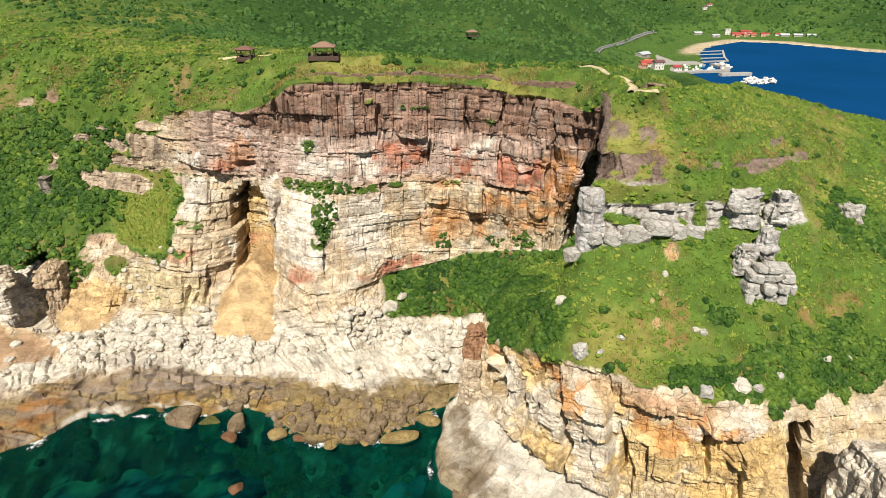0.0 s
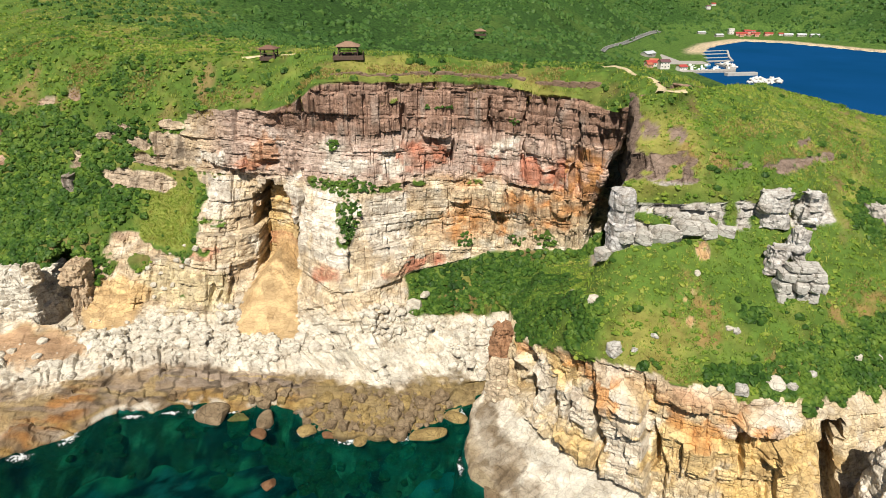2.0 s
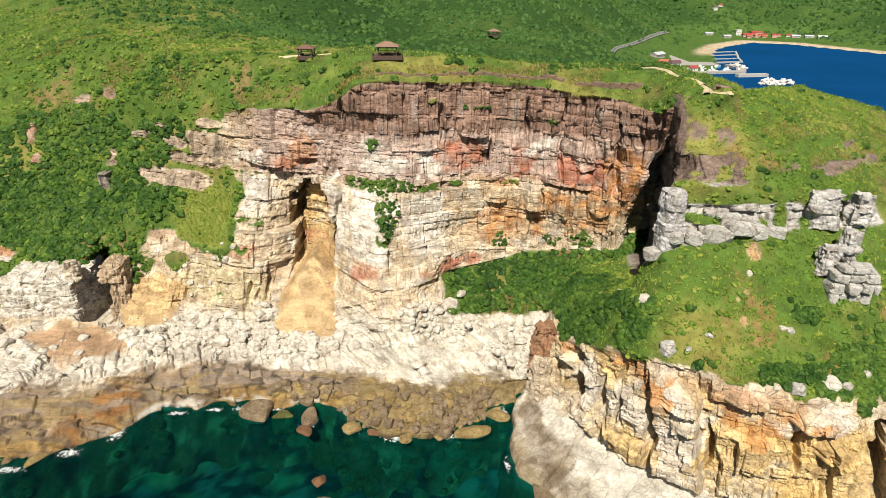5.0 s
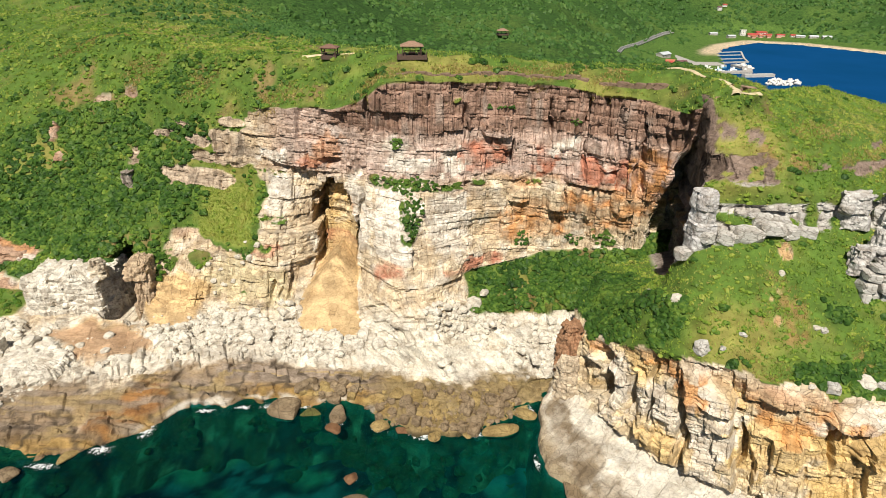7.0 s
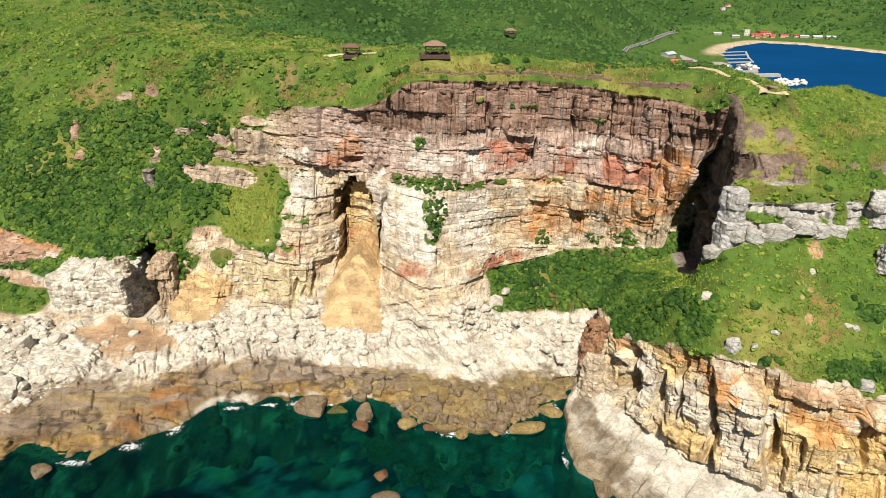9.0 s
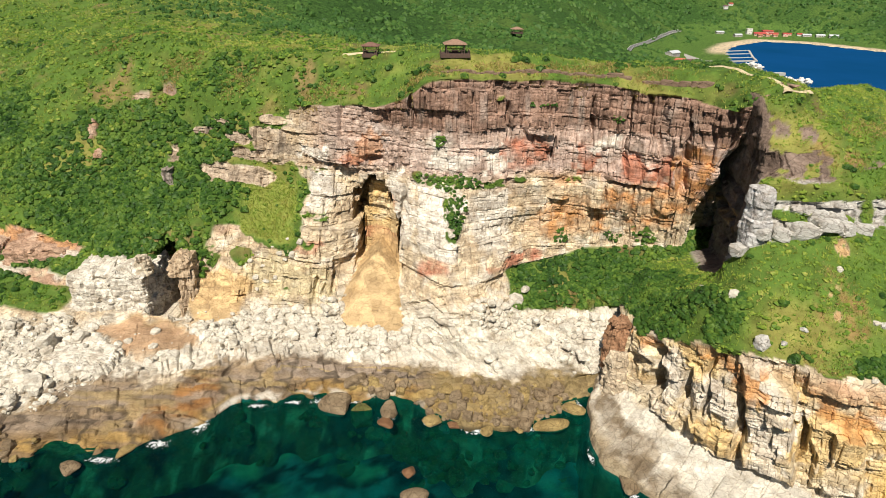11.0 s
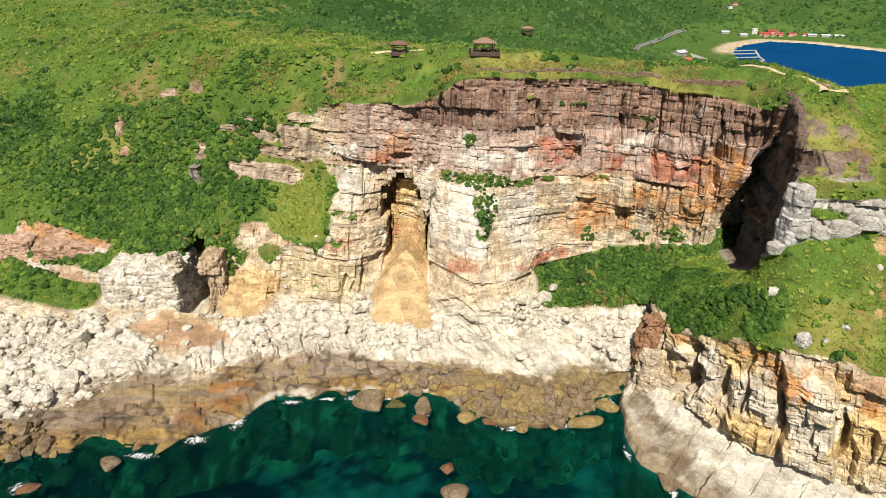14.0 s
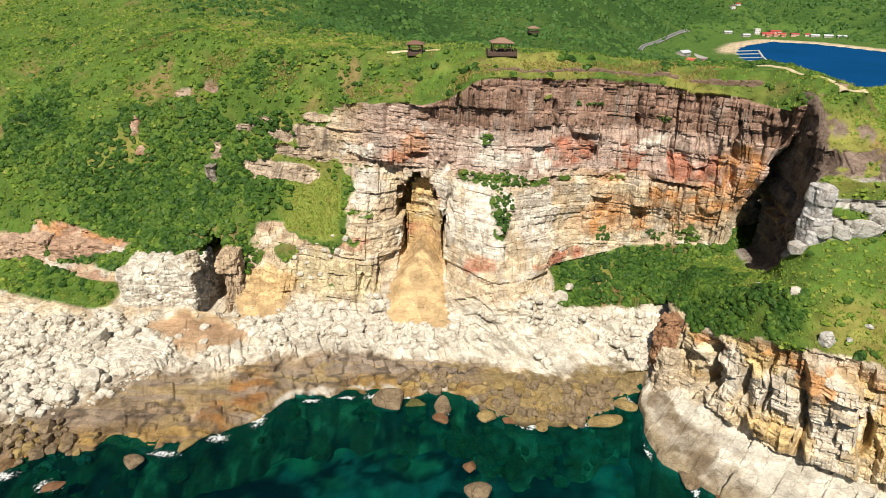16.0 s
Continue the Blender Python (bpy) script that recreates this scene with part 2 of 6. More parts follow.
def woods_material():
    """Undergrowth of wooded hills: mottled green with deep, coarse relief."""
    m, nodes, links, bsdf = material("woods_floor")
    coord = nodes.new("ShaderNodeTexCoord").outputs["Object"]
    a = nodes.new("ShaderNodeAttribute")
    a.attribute_name = "tint"
    fac = noise_node(nodes, links, coord, 0.45, 7, 0.75)
    c = blend_node(nodes, links, "MULTIPLY", 1.0, a.outputs["Color"], ramp_node(nodes, links, fac, [(0.38, (0.35, 0.42, 0.4)), (0.5, (1, 1, 1)), (0.66, (1.7, 1.6, 1.4))]))
    links.new(c, bsdf.inputs["Base Color"])
    bsdf.inputs["Roughness"].default_value = 0.9
    bsdf.inputs["Specular IOR Level"].default_value = 0.1
    b = nodes.new("ShaderNodeBump")
    b.inputs["Strength"].default_value, b.inputs["Distance"].default_value = 0.8, 2.0
    links.new(fac, b.inputs["Height"])
    links.new(b.outputs[0], bsdf.inputs["Normal"])
    return m


woods_mat = woods_material()
brush_mat = leaf_material("brush_leaves", [(0.0, (0.036, 0.092, 0.013)), (0.4, (0.090, 0.175, 0.022)), (0.75, (0.175, 0.255, 0.034)), (1.0, (0.31, 0.33, 0.07))])
light_brush_mat = leaf_material("light_brush_leaves", [(0.0, (0.05, 0.115, 0.015)), (0.4, (0.12, 0.21, 0.026)), (0.75, (0.23, 0.30, 0.042)), (1.0, (0.36, 0.35, 0.085))])
leaf_mat = leaf_material("shrub_leaves", [(0.0, (0.014, 0.042, 0.008)), (0.5, (0.046, 0.108, 0.017)), (1.0, (0.145, 0.23, 0.034))])
grass_mat = leaf_material("grass_blades", [(0.0, (0.075, 0.155, 0.02)), (0.3, (0.18, 0.29, 0.034)), (0.65, (0.30, 0.36, 0.055)), (1.0, (0.42, 0.38, 0.11))])
herb_mat = leaf_material("herb_leaves", [(0.0, (0.06, 0.14, 0.02)), (0.4, (0.16, 0.27, 0.035)), (0.75, (0.27, 0.34, 0.06)), (1.0, (0.42, 0.34, 0.12))])
forest_mat = leaf_material("forest_leaves", [(0.0, (0.027, 0.072, 0.017)), (0.5, (0.052, 0.122, 0.025)), (1.0, (0.10, 0.18, 0.038))])


def sea_material():
    m, nodes, links, bsdf = material("sea_water")
    geo = nodes.new("ShaderNodeNewGeometry").outputs["Position"]
    split = nodes.new("ShaderNodeSeparateXYZ")
    links.new(geo, split.inputs[0])
    off_shore = nodes.new("ShaderNodeMapRange")
    off_shore.inputs["From Min"].default_value, off_shore.inputs["From Max"].default_value = 38, 78
    slant = nodes.new("ShaderNodeMath")
    slant.operation = "MULTIPLY_ADD"
    slant.inputs[1].default_value = 0.50
    links.new(split.outputs["X"], slant.inputs[0])
    links.new(split.outputs["Y"], slant.inputs[2])
    links.new(slant.outputs[0], off_shore.inputs["Value"])
    patches = ramp_node(nodes, links, noise_node(nodes, links, geo, 0.13, 8, 0.68), [(0.40, (0, 0, 0)), (0.60, (1, 1, 1))])
    open_sea = blend_node(nodes, links, "MIX", patches, (0.0, 0.005, 0.014), (0.0, 0.017, 0.024))
    by_shore = blend_node(nodes, links, "MIX", patches, (0.0, 0.016, 0.022), (0.0, 0.075, 0.062))
    shallow = blend_node(nodes, links, "MIX", off_shore.outputs[0], open_sea, by_shore)
    speckle = ramp_node(nodes, links, noise_node(nodes, links, geo, 0.55, 6, 0.72), [(0.36, (0.30, 0.36, 0.42)), (0.5, (1, 1, 1)), (0.64, (1.9, 1.8, 1.6))])
    shallow = blend_node(nodes, links, "MULTIPLY", 1.0, shallow, speckle)
    depth = nodes.new("ShaderNodeMapRange")
    depth.inputs["From Min"].default_value, depth.inputs["From Max"].default_value = 60, 180
    links.new(split.outputs["X"], depth.inputs["Value"])
    bay_water = blend_node(nodes, links, "MIX", noise_node(nodes, links, geo, 0.012, 5, 0.6), (0.002, 0.040, 0.105), (0.006, 0.064, 0.205))
    deep = blend_node(nodes, links, "MIX", depth.outputs[0], shallow, bay_water)
    bsdf.inputs["Roughness"].default_value, bsdf.inputs["IOR"].default_value = 0.15, 1.33
    links.new(deep, bsdf.inputs["Base Color"])
    gloss = nodes.new("ShaderNodeMapRange")
    gloss.inputs["To Min"].default_value, gloss.inputs["To Max"].default_value = 0.22, 0.0
    links.new(depth.outputs[0], gloss.inputs["Value"])
    links.new(gloss.outputs[0], bsdf.inputs["Specular IOR Level"])
    clear = nodes.new("ShaderNodeBsdfTransparent")
    clear.inputs["Color"].default_value = (0.12, 0.60, 0.60, 1)
    both = nodes.new("ShaderNodeMixShader")
    both.inputs[0].default_value = 0.72
    links.new(bsdf.outputs[0], both.inputs[1])
    links.new(clear.outputs[0], both.inputs[2])
    clarity = nodes.new("ShaderNodeMapRange")
    clarity.inputs["To Min"].default_value, clarity.inputs["To Max"].default_value = 0.72, 0.05
    links.new(depth.outputs[0], clarity.inputs["Value"])
    links.new(clarity.outputs[0], both.inputs[0])
    links.new(both.outputs[0], nodes["Material Output"].inputs["Surface"])
    b = nodes.new("ShaderNodeBump")
    b.inputs["Strength"].default_value, b.inputs["Distance"].default_value = 0.9, 0.45
    links.new(noise_node(nodes, links, geo, 0.8, 6, 0.65), b.inputs["Height"])
    links.new(b.outputs[0], bsdf.inputs["Normal"])
    return m


sea_mat = sea_material()


def foam_material():
    """Broken froth: white bubbles in a net of holes, thinner towards the rim of each patch."""
    m, nodes, links, bsdf = material("sea_foam")
    bsdf.inputs["Base Color"].default_value, bsdf.inputs["Roughness"].default_value = (0.8, 0.84, 0.84, 1), 0.6
    geo = nodes.new("ShaderNodeNewGeometry").outputs["Position"]
    fade = nodes.new("ShaderNodeAttribute")
    fade.attribute_name = "cover"
    total = nodes.new("ShaderNodeMath")
    total.operation = "ADD"
    links.new(noise_node(nodes, links, geo, 1.6, 10, 0.78), total.inputs[0])
    links.new(fade.outputs["Fac"], total.inputs[1])
    hole = ramp_node(nodes, links, total.outputs[0], [(0.94, (0, 0, 0)), (1.22, (0.7, 0.7, 0.7))])
    links.new(hole, bsdf.inputs["Alpha"])
    return m


foam_mat = foam_material()

# the headland: plan lines (x, y, z) from the sea bed up to the plateau ---
X0, X1 = -275.0, 52.0
SHORE = [(-190, 58, -.4), (-150, 60, -.4), (-125, 63, -.4), (-113, 67, -.4), (-108, 72, -.4), (-97, 73, -.4), (-85, 74, -.4), (-77, 79, -.4), (-73, 82, -.4), (-70.5, 87, -.4),
         (-61, 89, -.4), (-54, 91, -.4), (-46, 90.5, -.4), (-40, 91, -.4), (-33, 87, -.4), (-26, 83, -.4), (-16, 81, -.4), (-7, 84, -.4), (-2, 89, -.4), (3, 92, -.4), (40, 96, -.4)]
SHELF_BACK = [(-190, 82, 4), (-150, 78, 3.4), (-117, 77, 3), (-105, 85, 3), (-93, 93, 3), (-79, 96, 3), (-67, 101, 3), (-49, 100, 3), (-31, 97.3, 3), (-19, 94, 3), (1, 95, 3), (40, 99, 3)]
SLOPE_FOOT = [(-190, 100, 8), (-150, 98, 6), (-121, 100, 5), (-105, 107, 6), (-96, 110, 6.2), (-85, 112, 4.5), (-74, 114, 4), (-60, 112, 5), (-47, 113, 4.5), (-35, 110, 5),
              (-28, 103, 5), (-18, 103, 4.5), (-8, 108, 5), (3, 104, 6.5), (12, 104, 8), (40, 106, 12)]
CLIFF_FOOT = [(-190, 130, 12), (-150, 126, 11), (-133, 119, 9.6), (-122, 115, 8), (-112, 114, 8), (-100, 114, 8.5), (-88, 117, 10), (-75, 118.5, 7), (-62, 116, 8), (-56, 120, 12), (-50, 129, 15),
              (-43, 127.5, 12.5), (-36, 117, 14), (-28, 110.6, 18.5), (-20, 114, 17), (-11, 124, 13.5), (0, 128, 14.5), (7, 129.3, 16.5), (16, 124, 19), (24, 118.5, 21.5), (26.5, 119, 21.5), (30, 128, 21), (40, 134, 21)]
BENCH = [(-190, 142, 24), (-150, 138, 18), (-133, 128, 15.5), (-120, 126, 16.8), (-105, 123, 18), (-92, 125, 19), (-82, 130.6, 20.8), (-72, 128, 20), (-62, 122.5, 20.8), (-56, 123, 20), (-50, 131.5, 24),
         (-44, 131, 24), (-38, 122, 24), (-28, 114, 26), (-18.5, 121.3, 24), (-7, 129, 22), (3, 130, 24), (12, 127.5, 26), (20, 121.5, 27), (24.5, 117.5, 29), (26.8, 117.5, 30), (30, 127, 30), (40, 133, 30)]
LEDGE = [(-190, 155, 36), (-150, 148, 32), (-134, 141.5, 29.6), (-120, 142, 30), (-105, 140, 29), (-89, 137.5, 27.5), (-80, 137.5, 32), (-70, 135, 30.5), (-58, 131.5, 33), (-52, 131.5, 34), (-46, 131, 35.5),
         (-40, 129, 34.5), (-34, 125, 34), (-27, 122.5, 34.5), (-18, 125, 34), (-7, 129.5, 33), (2.6, 130.5, 33), (12.8, 126.6, 33.5), (20.4, 121.8, 35), (25, 116, 37), (27.2, 112.5, 40), (28.6, 112, 40), (31, 126, 38), (40, 132, 38)]
BAND = [(-190, 165, 44), (-150, 156, 39), (-123, 149, 39), (-105, 149, 38), (-89, 146, 39), (-80, 142, 40), (-68, 138.5, 42), (-55, 133, 41.5), (-46, 131.5, 42), (-40, 129, 44), (-27, 125.5, 43), (-13, 129.8, 45),
        (1, 131.5, 43), (13, 127.5, 43), (20, 122.5, 44), (25.5, 115.5, 45.5), (27.5, 111.5, 46), (29.2, 109, 47), (30.5, 111, 47), (33, 122, 47), (40, 130, 46)]
BRINK = [(-190, 176, 52), (-150, 166, 46), (-120, 157, 47), (-105, 156, 47), (-91, 150, 49), (-80, 146, 48), (-68, 141, 47.5), (-55, 135, 49), (-44, 130, 50), (-38, 128, 52), (-32.4, 126.3, 56.5), (-21.5, 128.8, 56.2), (-10, 131, 56.1),
         (1.4, 132.2, 55.9), (10, 129, 55), (17.5, 126, 54.4), (24.5, 119, 54.2), (26.4, 114.5, 54.3), (28.4, 108.5, 55), (29.6, 104.5, 57), (33, 106, 58.6), (40, 118, 58), (52, 128, 55)]
PLATEAU = [(-190, 200, 55), (-158, 186, 53.5), (-138, 178, 59), (-116, 170, 59.8), (-91, 159, 58.5), (-70, 150, 58.5), (-48, 146, 59.4), (-27, 138, 60.9), (-10, 139, 60.4), (2, 140, 59.5), (15, 134, 58.8), (25, 126, 59.2), (30, 122, 59.8), (34, 126, 60.2), (40, 131, 59.2), (46, 137, 57.2), (52, 142, 55.8)]
BACK = [(-275, 270, 76), (-190, 250, 71), (-150, 235, 68), (-116, 210, 63), (-76, 200, 60.5), (-50, 175, 59.2), (-27, 158, 60), (10, 158, 57), (38, 160, 56.5), (52, 162, 52)]
DIP = [(-275, 360, 95), (-190, 330, 74), (-116, 290, 64), (-60, 260, 50), (-20, 220, 40), (40, 200, 30)]

columns = (np.r_[np.arange(X0, -135, 1.0), np.arange(-135, -98, 0.55), np.arange(-98, 23, 0.24), np.arange(23, 30.5, 0.07), np.arange(30.5, X1 + 0.3, 0.5)] - X0) / (X1 - X0)
shore = rail(SHORE, columns, (X0, X1))
shore[:, 1] += 1.8 * cloud(shore * np.array([1, 0, 0]), 9, 3, 90) + 0.8 * grain(shore * np.array([1, 0, 0]), 2.2, 91)
bed = shore + np.array([0, -16, -14.0])
lip = shore + np.array([0, 3.0, 1.9])
rails_main = [bed, shore, lip] + [rail(r, columns, (X0, X1)) for r in (SHELF_BACK, SLOPE_FOOT, CLIFF_FOOT, BENCH, LEDGE, BAND, BRINK, PLATEAU, BACK, DIP)]
main, level = loft(rails_main, [18, 12, 44, 40, 44, 58, 58, 54, 56, 42, 24, 12], 0.2)
level = np.repeat(level[:, None], main.shape[1], 1)
nrm = normals(main)
X, Y, Z = main[..., 0].copy(), main[..., 1].copy(), main[..., 2].copy()
P = main.copy()

# where plants grow
left_slope = (1 - step(-66, -58, X + 4 * grain(P, 7, 3))) * step(5.7, 6.1, level + 0.3 * cloud(P, 9, 3, 4))
far_left = (1 - step(-88, -82, X + 4 * grain(P, 7, 6))) * step(5.2, 5.7, level + 0.25 * cloud(P, 7, 3, 8))
cover = np.maximum(step(8.93, 9.05, level + 0.10 * cloud(P, 6, 3, 5)), np.maximum(left_slope, far_left))
cover = np.maximum(cover, ellipses(X, Z, [(-72, 26, 9.5, 6), (-69, 20.0, 9, 3.0), (-78, 15, 3, 1.8)]) * step(5, 5.2, level))
sprigs = step(-0.25, 0.25, cloud(P, 1.6, 3, 73))
cover = np.maximum(cover, sprigs * ellipses(X, Z, [(-27, 34.5, 8, 1.5), (-26.5, 28.5, 2.6, 5), (-16, 33.5, 8, 1.0), (-31, 35, 6, 1.2), (18, 22, 3, 3), (-16, 52, 3, 0.7), (-73, 34.6, 7, 0.9), (-60, 34.2, 5, 0.6), (-70, 41.5, 3, 0.8), (-76, 38, 2.5, 0.9), (-64, 45, 3, 0.8), (-66, 37.3, 2.5, 0.6), (-66, 8.5, 2, 1.5), (-58, 24.5, 3, 0.7), (-87, 14, 5, 3), (-95, 22, 5, 5), (2, 33.4, 3, 0.8)]) * step(5, 5.2, level))
cover = np.maximum(cover, step(-15, -11, X + 3 * grain(P, 5, 9)) * step(4.12, 4.4, level + 0.1 * cloud(P, 5, 3, 2)) * (1 - step(4.93, 5.03, level)))
cover = np.maximum(cover, (1 - step(-118, -112, X)) * step(4.5, 4.8, level) * (1 - step(5.15, 5.3, level)))
bare = ellipses(X, Z, [(-79, 31.0, 11, 2.2), (-91, 39.8, 3.5, 1.0), (-80.5, 39, 4.5, 1.5), (-86, 42.6, 3, 0.8), (-68, 39, 11, 4.5), (-79, 35.8, 5, 1.3), (-61, 44, 7, 3.5), (-71, 44, 4, 1.2), (-110.5, 46.3, 2.4, 1.1), (-102, 47.4, 2.6, 1.5), (-121.8, 39.6, 1.6, 2.4), (-119.5, 34, 1.2, 1.4), (-98.4, 33, 1.5, 2.6), (-130, 16, 14, 2.2)]) * step(5.3, 5.6, level) * (1 - step(9.2, 9.5, level))
cover = cover * (1 - 0.95 * bare)

# loose sand and scree lie smooth
scree = ellipses(X, Y, [(-44.5, 123, 5.0, 8), (-82, 115.5, 7, 4), (-93, 104, 10, 7)]) * step(3.0, 3.6, level) * (1 - step(5.3, 5.7, level))

# relief
s = X + 0.4 * Y
face = sum(rails_main[6:10]) / 4
run = np.repeat(np.r_[0, np.cumsum(np.linalg.norm(np.diff(face[:, :2], axis=0), axis=1))][None], main.shape[0], 0)   # metres along the cliff
cliffy = step(4.3, 5.0, level) * (1 - step(8.95, 9.15, level))
rocky = np.clip(1 - cover, 0, 1) * (1 - 0.9 * scree)
tall = step(42, 46, Z) * step(-44, -38, X)
bedding = Z + 0.07 * (Y - 128) + 0.03 * X            # beds tilted slightly inland, tuned to look level from the camera
relief = fracture(run, bedding, 5, [(6.8, 7.6, 1.15), (3.0, 3.2, 0.48), (1.25, 1.6, 0.26), (0.6, 0.9, 0.11)]) * (1 - 0.4 * tall)
relief = relief * (1 - 0.65 * (1 - step(8, 13, np.abs(X + 29))) * (1 - step(19, 24, Z)))      # buttress foot flattened, since its course line looked curved from the camera
sheer = step(-44, -36, X) * step(17, 21, Z)          # the wall has broad flat faces
relief = relief * (1 - 0.45 * sheer) + sheer * fracture(run + 0.12 * Z, bedding, 77, [(8.5, 5.5, 0.75)])
upright = sheer * step(-6, 8, X)                    # tall joint columns towards the corner
relief = relief * (1 - 0.5 * upright) + upright * fracture(run, 0.42 * bedding, 79, [(3.4, 2.9, 0.75), (1.7, 1.4, 0.35)])
columnar = fracture(run, Z * 0.25, 8, [(3.0, 3.6, 0.6), (1.9, 1.5, 0.35), (0.9, 0.7, 0.12)]) * tall * (1 + 0.7 * step(8, 14, X))
flat = step(0.8, 1.2, level) * (1 - step(4.2, 5.0, level))
paving = fracture(s, 0.9 * (Y + Z), 21, [(9, 13, 0.45), (3.4, 4.6, 0.45), (1.6, 1.9, 0.3)])
long_beds = fracture(0.5 * s, 0.9 * Y, 23, [(5, 6, 0.55), (2.4, 3.0, 0.38), (1.3, 1.6, 0.16)])
paving = long_beds + (paving - long_beds) * step(2.7, 3.1, level + 0.15 * cloud(P, 6, 2, 24))
lumpy = cloud(P, 7, 4, 12)
flatter = nrm * np.array([1, 1, 0.35])
main += flatter * (cliffy * rocky * (relief + columnar))[..., None]
# low steps where the beds of the shelf break off
beds = 1.5 * np.floor(1.6 * (cloud(P * np.array([0.55, 1, 1]), 11, 3, 14) + 0.2 * grain(P, 2.5, 15))) / 1.6
main[..., 2] += flat * 0.8 * (1 - step(3.1, 3.7, level)) * step(1.2, 1.7, level) * beds
smooth_rock = step(-38, -33, X) * step(3.0, 3.3, level)
big_joints = fracture(s + 0.5 * Y, 0.9 * (Y + Z), 29, [(6, 7, 0.6), (2.8, 3.4, 0.5), (1.4, 1.7, 0.18)])
paving = (paving + (big_joints - paving) * smooth_rock) * (1 - 0.9 * scree)
main += nrm * (flat * (paving * (0.5 + 0.5 * step(2.5, 3.5, level)) * 1.4 + 0.3 * lumpy))[..., None]
main[..., 2] += cover * (1 - step(-82, -68, X)) * step(5.6, 6.4, level) * (1 - step(10.4, 11, level)) * 3.0 * cloud(np.stack([X + 0.5 * Z, Y * 0.3, Z * 0.3], -1), 16, 3, 45)
main[..., 2] += cover * (0.7 * lumpy + 0.3 * cloud(P, 2.2, 2, 13))
main[..., 2] += (1 - step(0.8, 1.1, level)) * 1.6 * cloud(P, 5, 3, 44)
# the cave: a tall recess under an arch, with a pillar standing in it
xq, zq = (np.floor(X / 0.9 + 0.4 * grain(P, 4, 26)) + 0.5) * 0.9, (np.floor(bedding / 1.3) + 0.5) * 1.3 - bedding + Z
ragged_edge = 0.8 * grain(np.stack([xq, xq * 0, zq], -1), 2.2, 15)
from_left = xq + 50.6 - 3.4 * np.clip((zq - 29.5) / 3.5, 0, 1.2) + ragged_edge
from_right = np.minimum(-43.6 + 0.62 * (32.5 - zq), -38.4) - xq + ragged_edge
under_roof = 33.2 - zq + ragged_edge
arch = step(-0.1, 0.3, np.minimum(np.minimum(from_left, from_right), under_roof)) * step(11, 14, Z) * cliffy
side_slots = np.maximum(1 - step(1.5, 2.3, from_left), np.maximum(1 - step(0.9, 1.4, from_right), 1 - step(2.0, 3.0, under_roof)))
main[..., 1] += arch * (3.4 + 6.0 * side_slots)
# the cone of sand that has run out of the cave
cone_z = 17.0 - 0.95 * np.hypot(main[..., 0] + 44.3, np.maximum(123.0 - main[..., 1], 0)) + 0.25 * cloud(P, 3, 3, 143)
sand_cone = (cone_z > main[..., 2]) * step(3.3, 3.4, level) * (1 - step(6.1, 6.2, level))
main[..., 2] += (cone_z - main[..., 2]) * sand_cone
scree = np.maximum(scree, sand_cone)
gap = 1 - step(0.75, 1.0, np.hypot((X + 93.2 + 0.25 * (Z - 10)) / 4.4, (Z - 9.0) / 10.5) + 0.1 * grain(P, 2.5, 18))
main[..., 1] += 20 * gap * step(4.25, 4.5, level) * (1 - step(6, 6.2, level))
main[..., 2] -= 4.0 * gap * step(4.0, 4.4, level) * (1 - step(5, 5.2, level))
# overhanging slabs on the red wall, and deep clefts between the columns of its end
for cx, cz, rx, rz, out in ((14, 34.5, 6, 1.6, 2.2), (-7, 44.5, 4, 1.2, 1.6), (17, 39, 2.5, 2, 1.6), (-56, 36.8, 6, 0.9, 1.4), (-1, 29, 3, 1, 1.3), (8, 28, 2.5, 2, 1.2), (-16, 46, 4, 1, 1.2), (21, 30, 2, 3, 1.2)):
    main[..., 1] -= out * cliffy * (1 - step(0.7, 1.0, np.hypot((X - cx) / rx, np.where(Z > cz, (Z - cz) / (3.5 * rz), (Z - cz) / (0.5 * rz))) + 0.15 * grain(P, 2, 16)))
for cx, cz, rz, w in ((-14, 47, 5, 0.7), (5, 48, 6, 0.6), (13, 50, 4, 0.7), (19, 47, 7, 0.8), (23, 40, 8, 0.8), (-36, 50, 4, 0.6), (-58.8, 9, 4, 0.9), (-54.8, 9.5, 3.5, 0.8), (-56.8, 8, 3, 0.6), (-38.5, 25, 8, 0.7), (-3, 40, 4, 0.5), (12.5, 40, 4.5, 0.6), (9.5, 30, 3, 0.5), (-46, 37.5, 1.2, 3.0)):
    main[..., 1] += 2.2 * cliffy * (1 - step(0.5, 1.0, np.hypot((X - cx + 0.6 * grain(P, 3, 19)) / w, (Z - cz) / rz)))

# colours of the beds
P2 = np.stack([X * 0.35, Y * 0.1, bedding], -1)
mott = cloud(P2, 5, 4, 31)
mott2 = cloud(P, 2.2, 3, 32)
cream, buff, white = np.array((0.53, 0.44, 0.31)), np.array((0.40, 0.30, 0.19)), np.array((0.58, 0.55, 0.48))
pink, purple, orange, red = np.array((0.46, 0.35, 0.30)), np.array((0.27, 0.17, 0.125)), np.array((0.50, 0.24, 0.075)), np.array((0.40, 0.145, 0.08))
sand, brown, ochre, grey, weed = np.array((0.48, 0.34, 0.175)), np.array((0.16, 0.11, 0.06)), np.array((0.27, 0.165, 0.05)), np.array((0.44, 0.43, 0.41)), np.array((0.10, 0.085, 0.03))
rock = np.broadcast_to(cream, main.shape).copy()
rock = mix(rock, white, step(-0.1, 0.5, mott2) * 0.7)
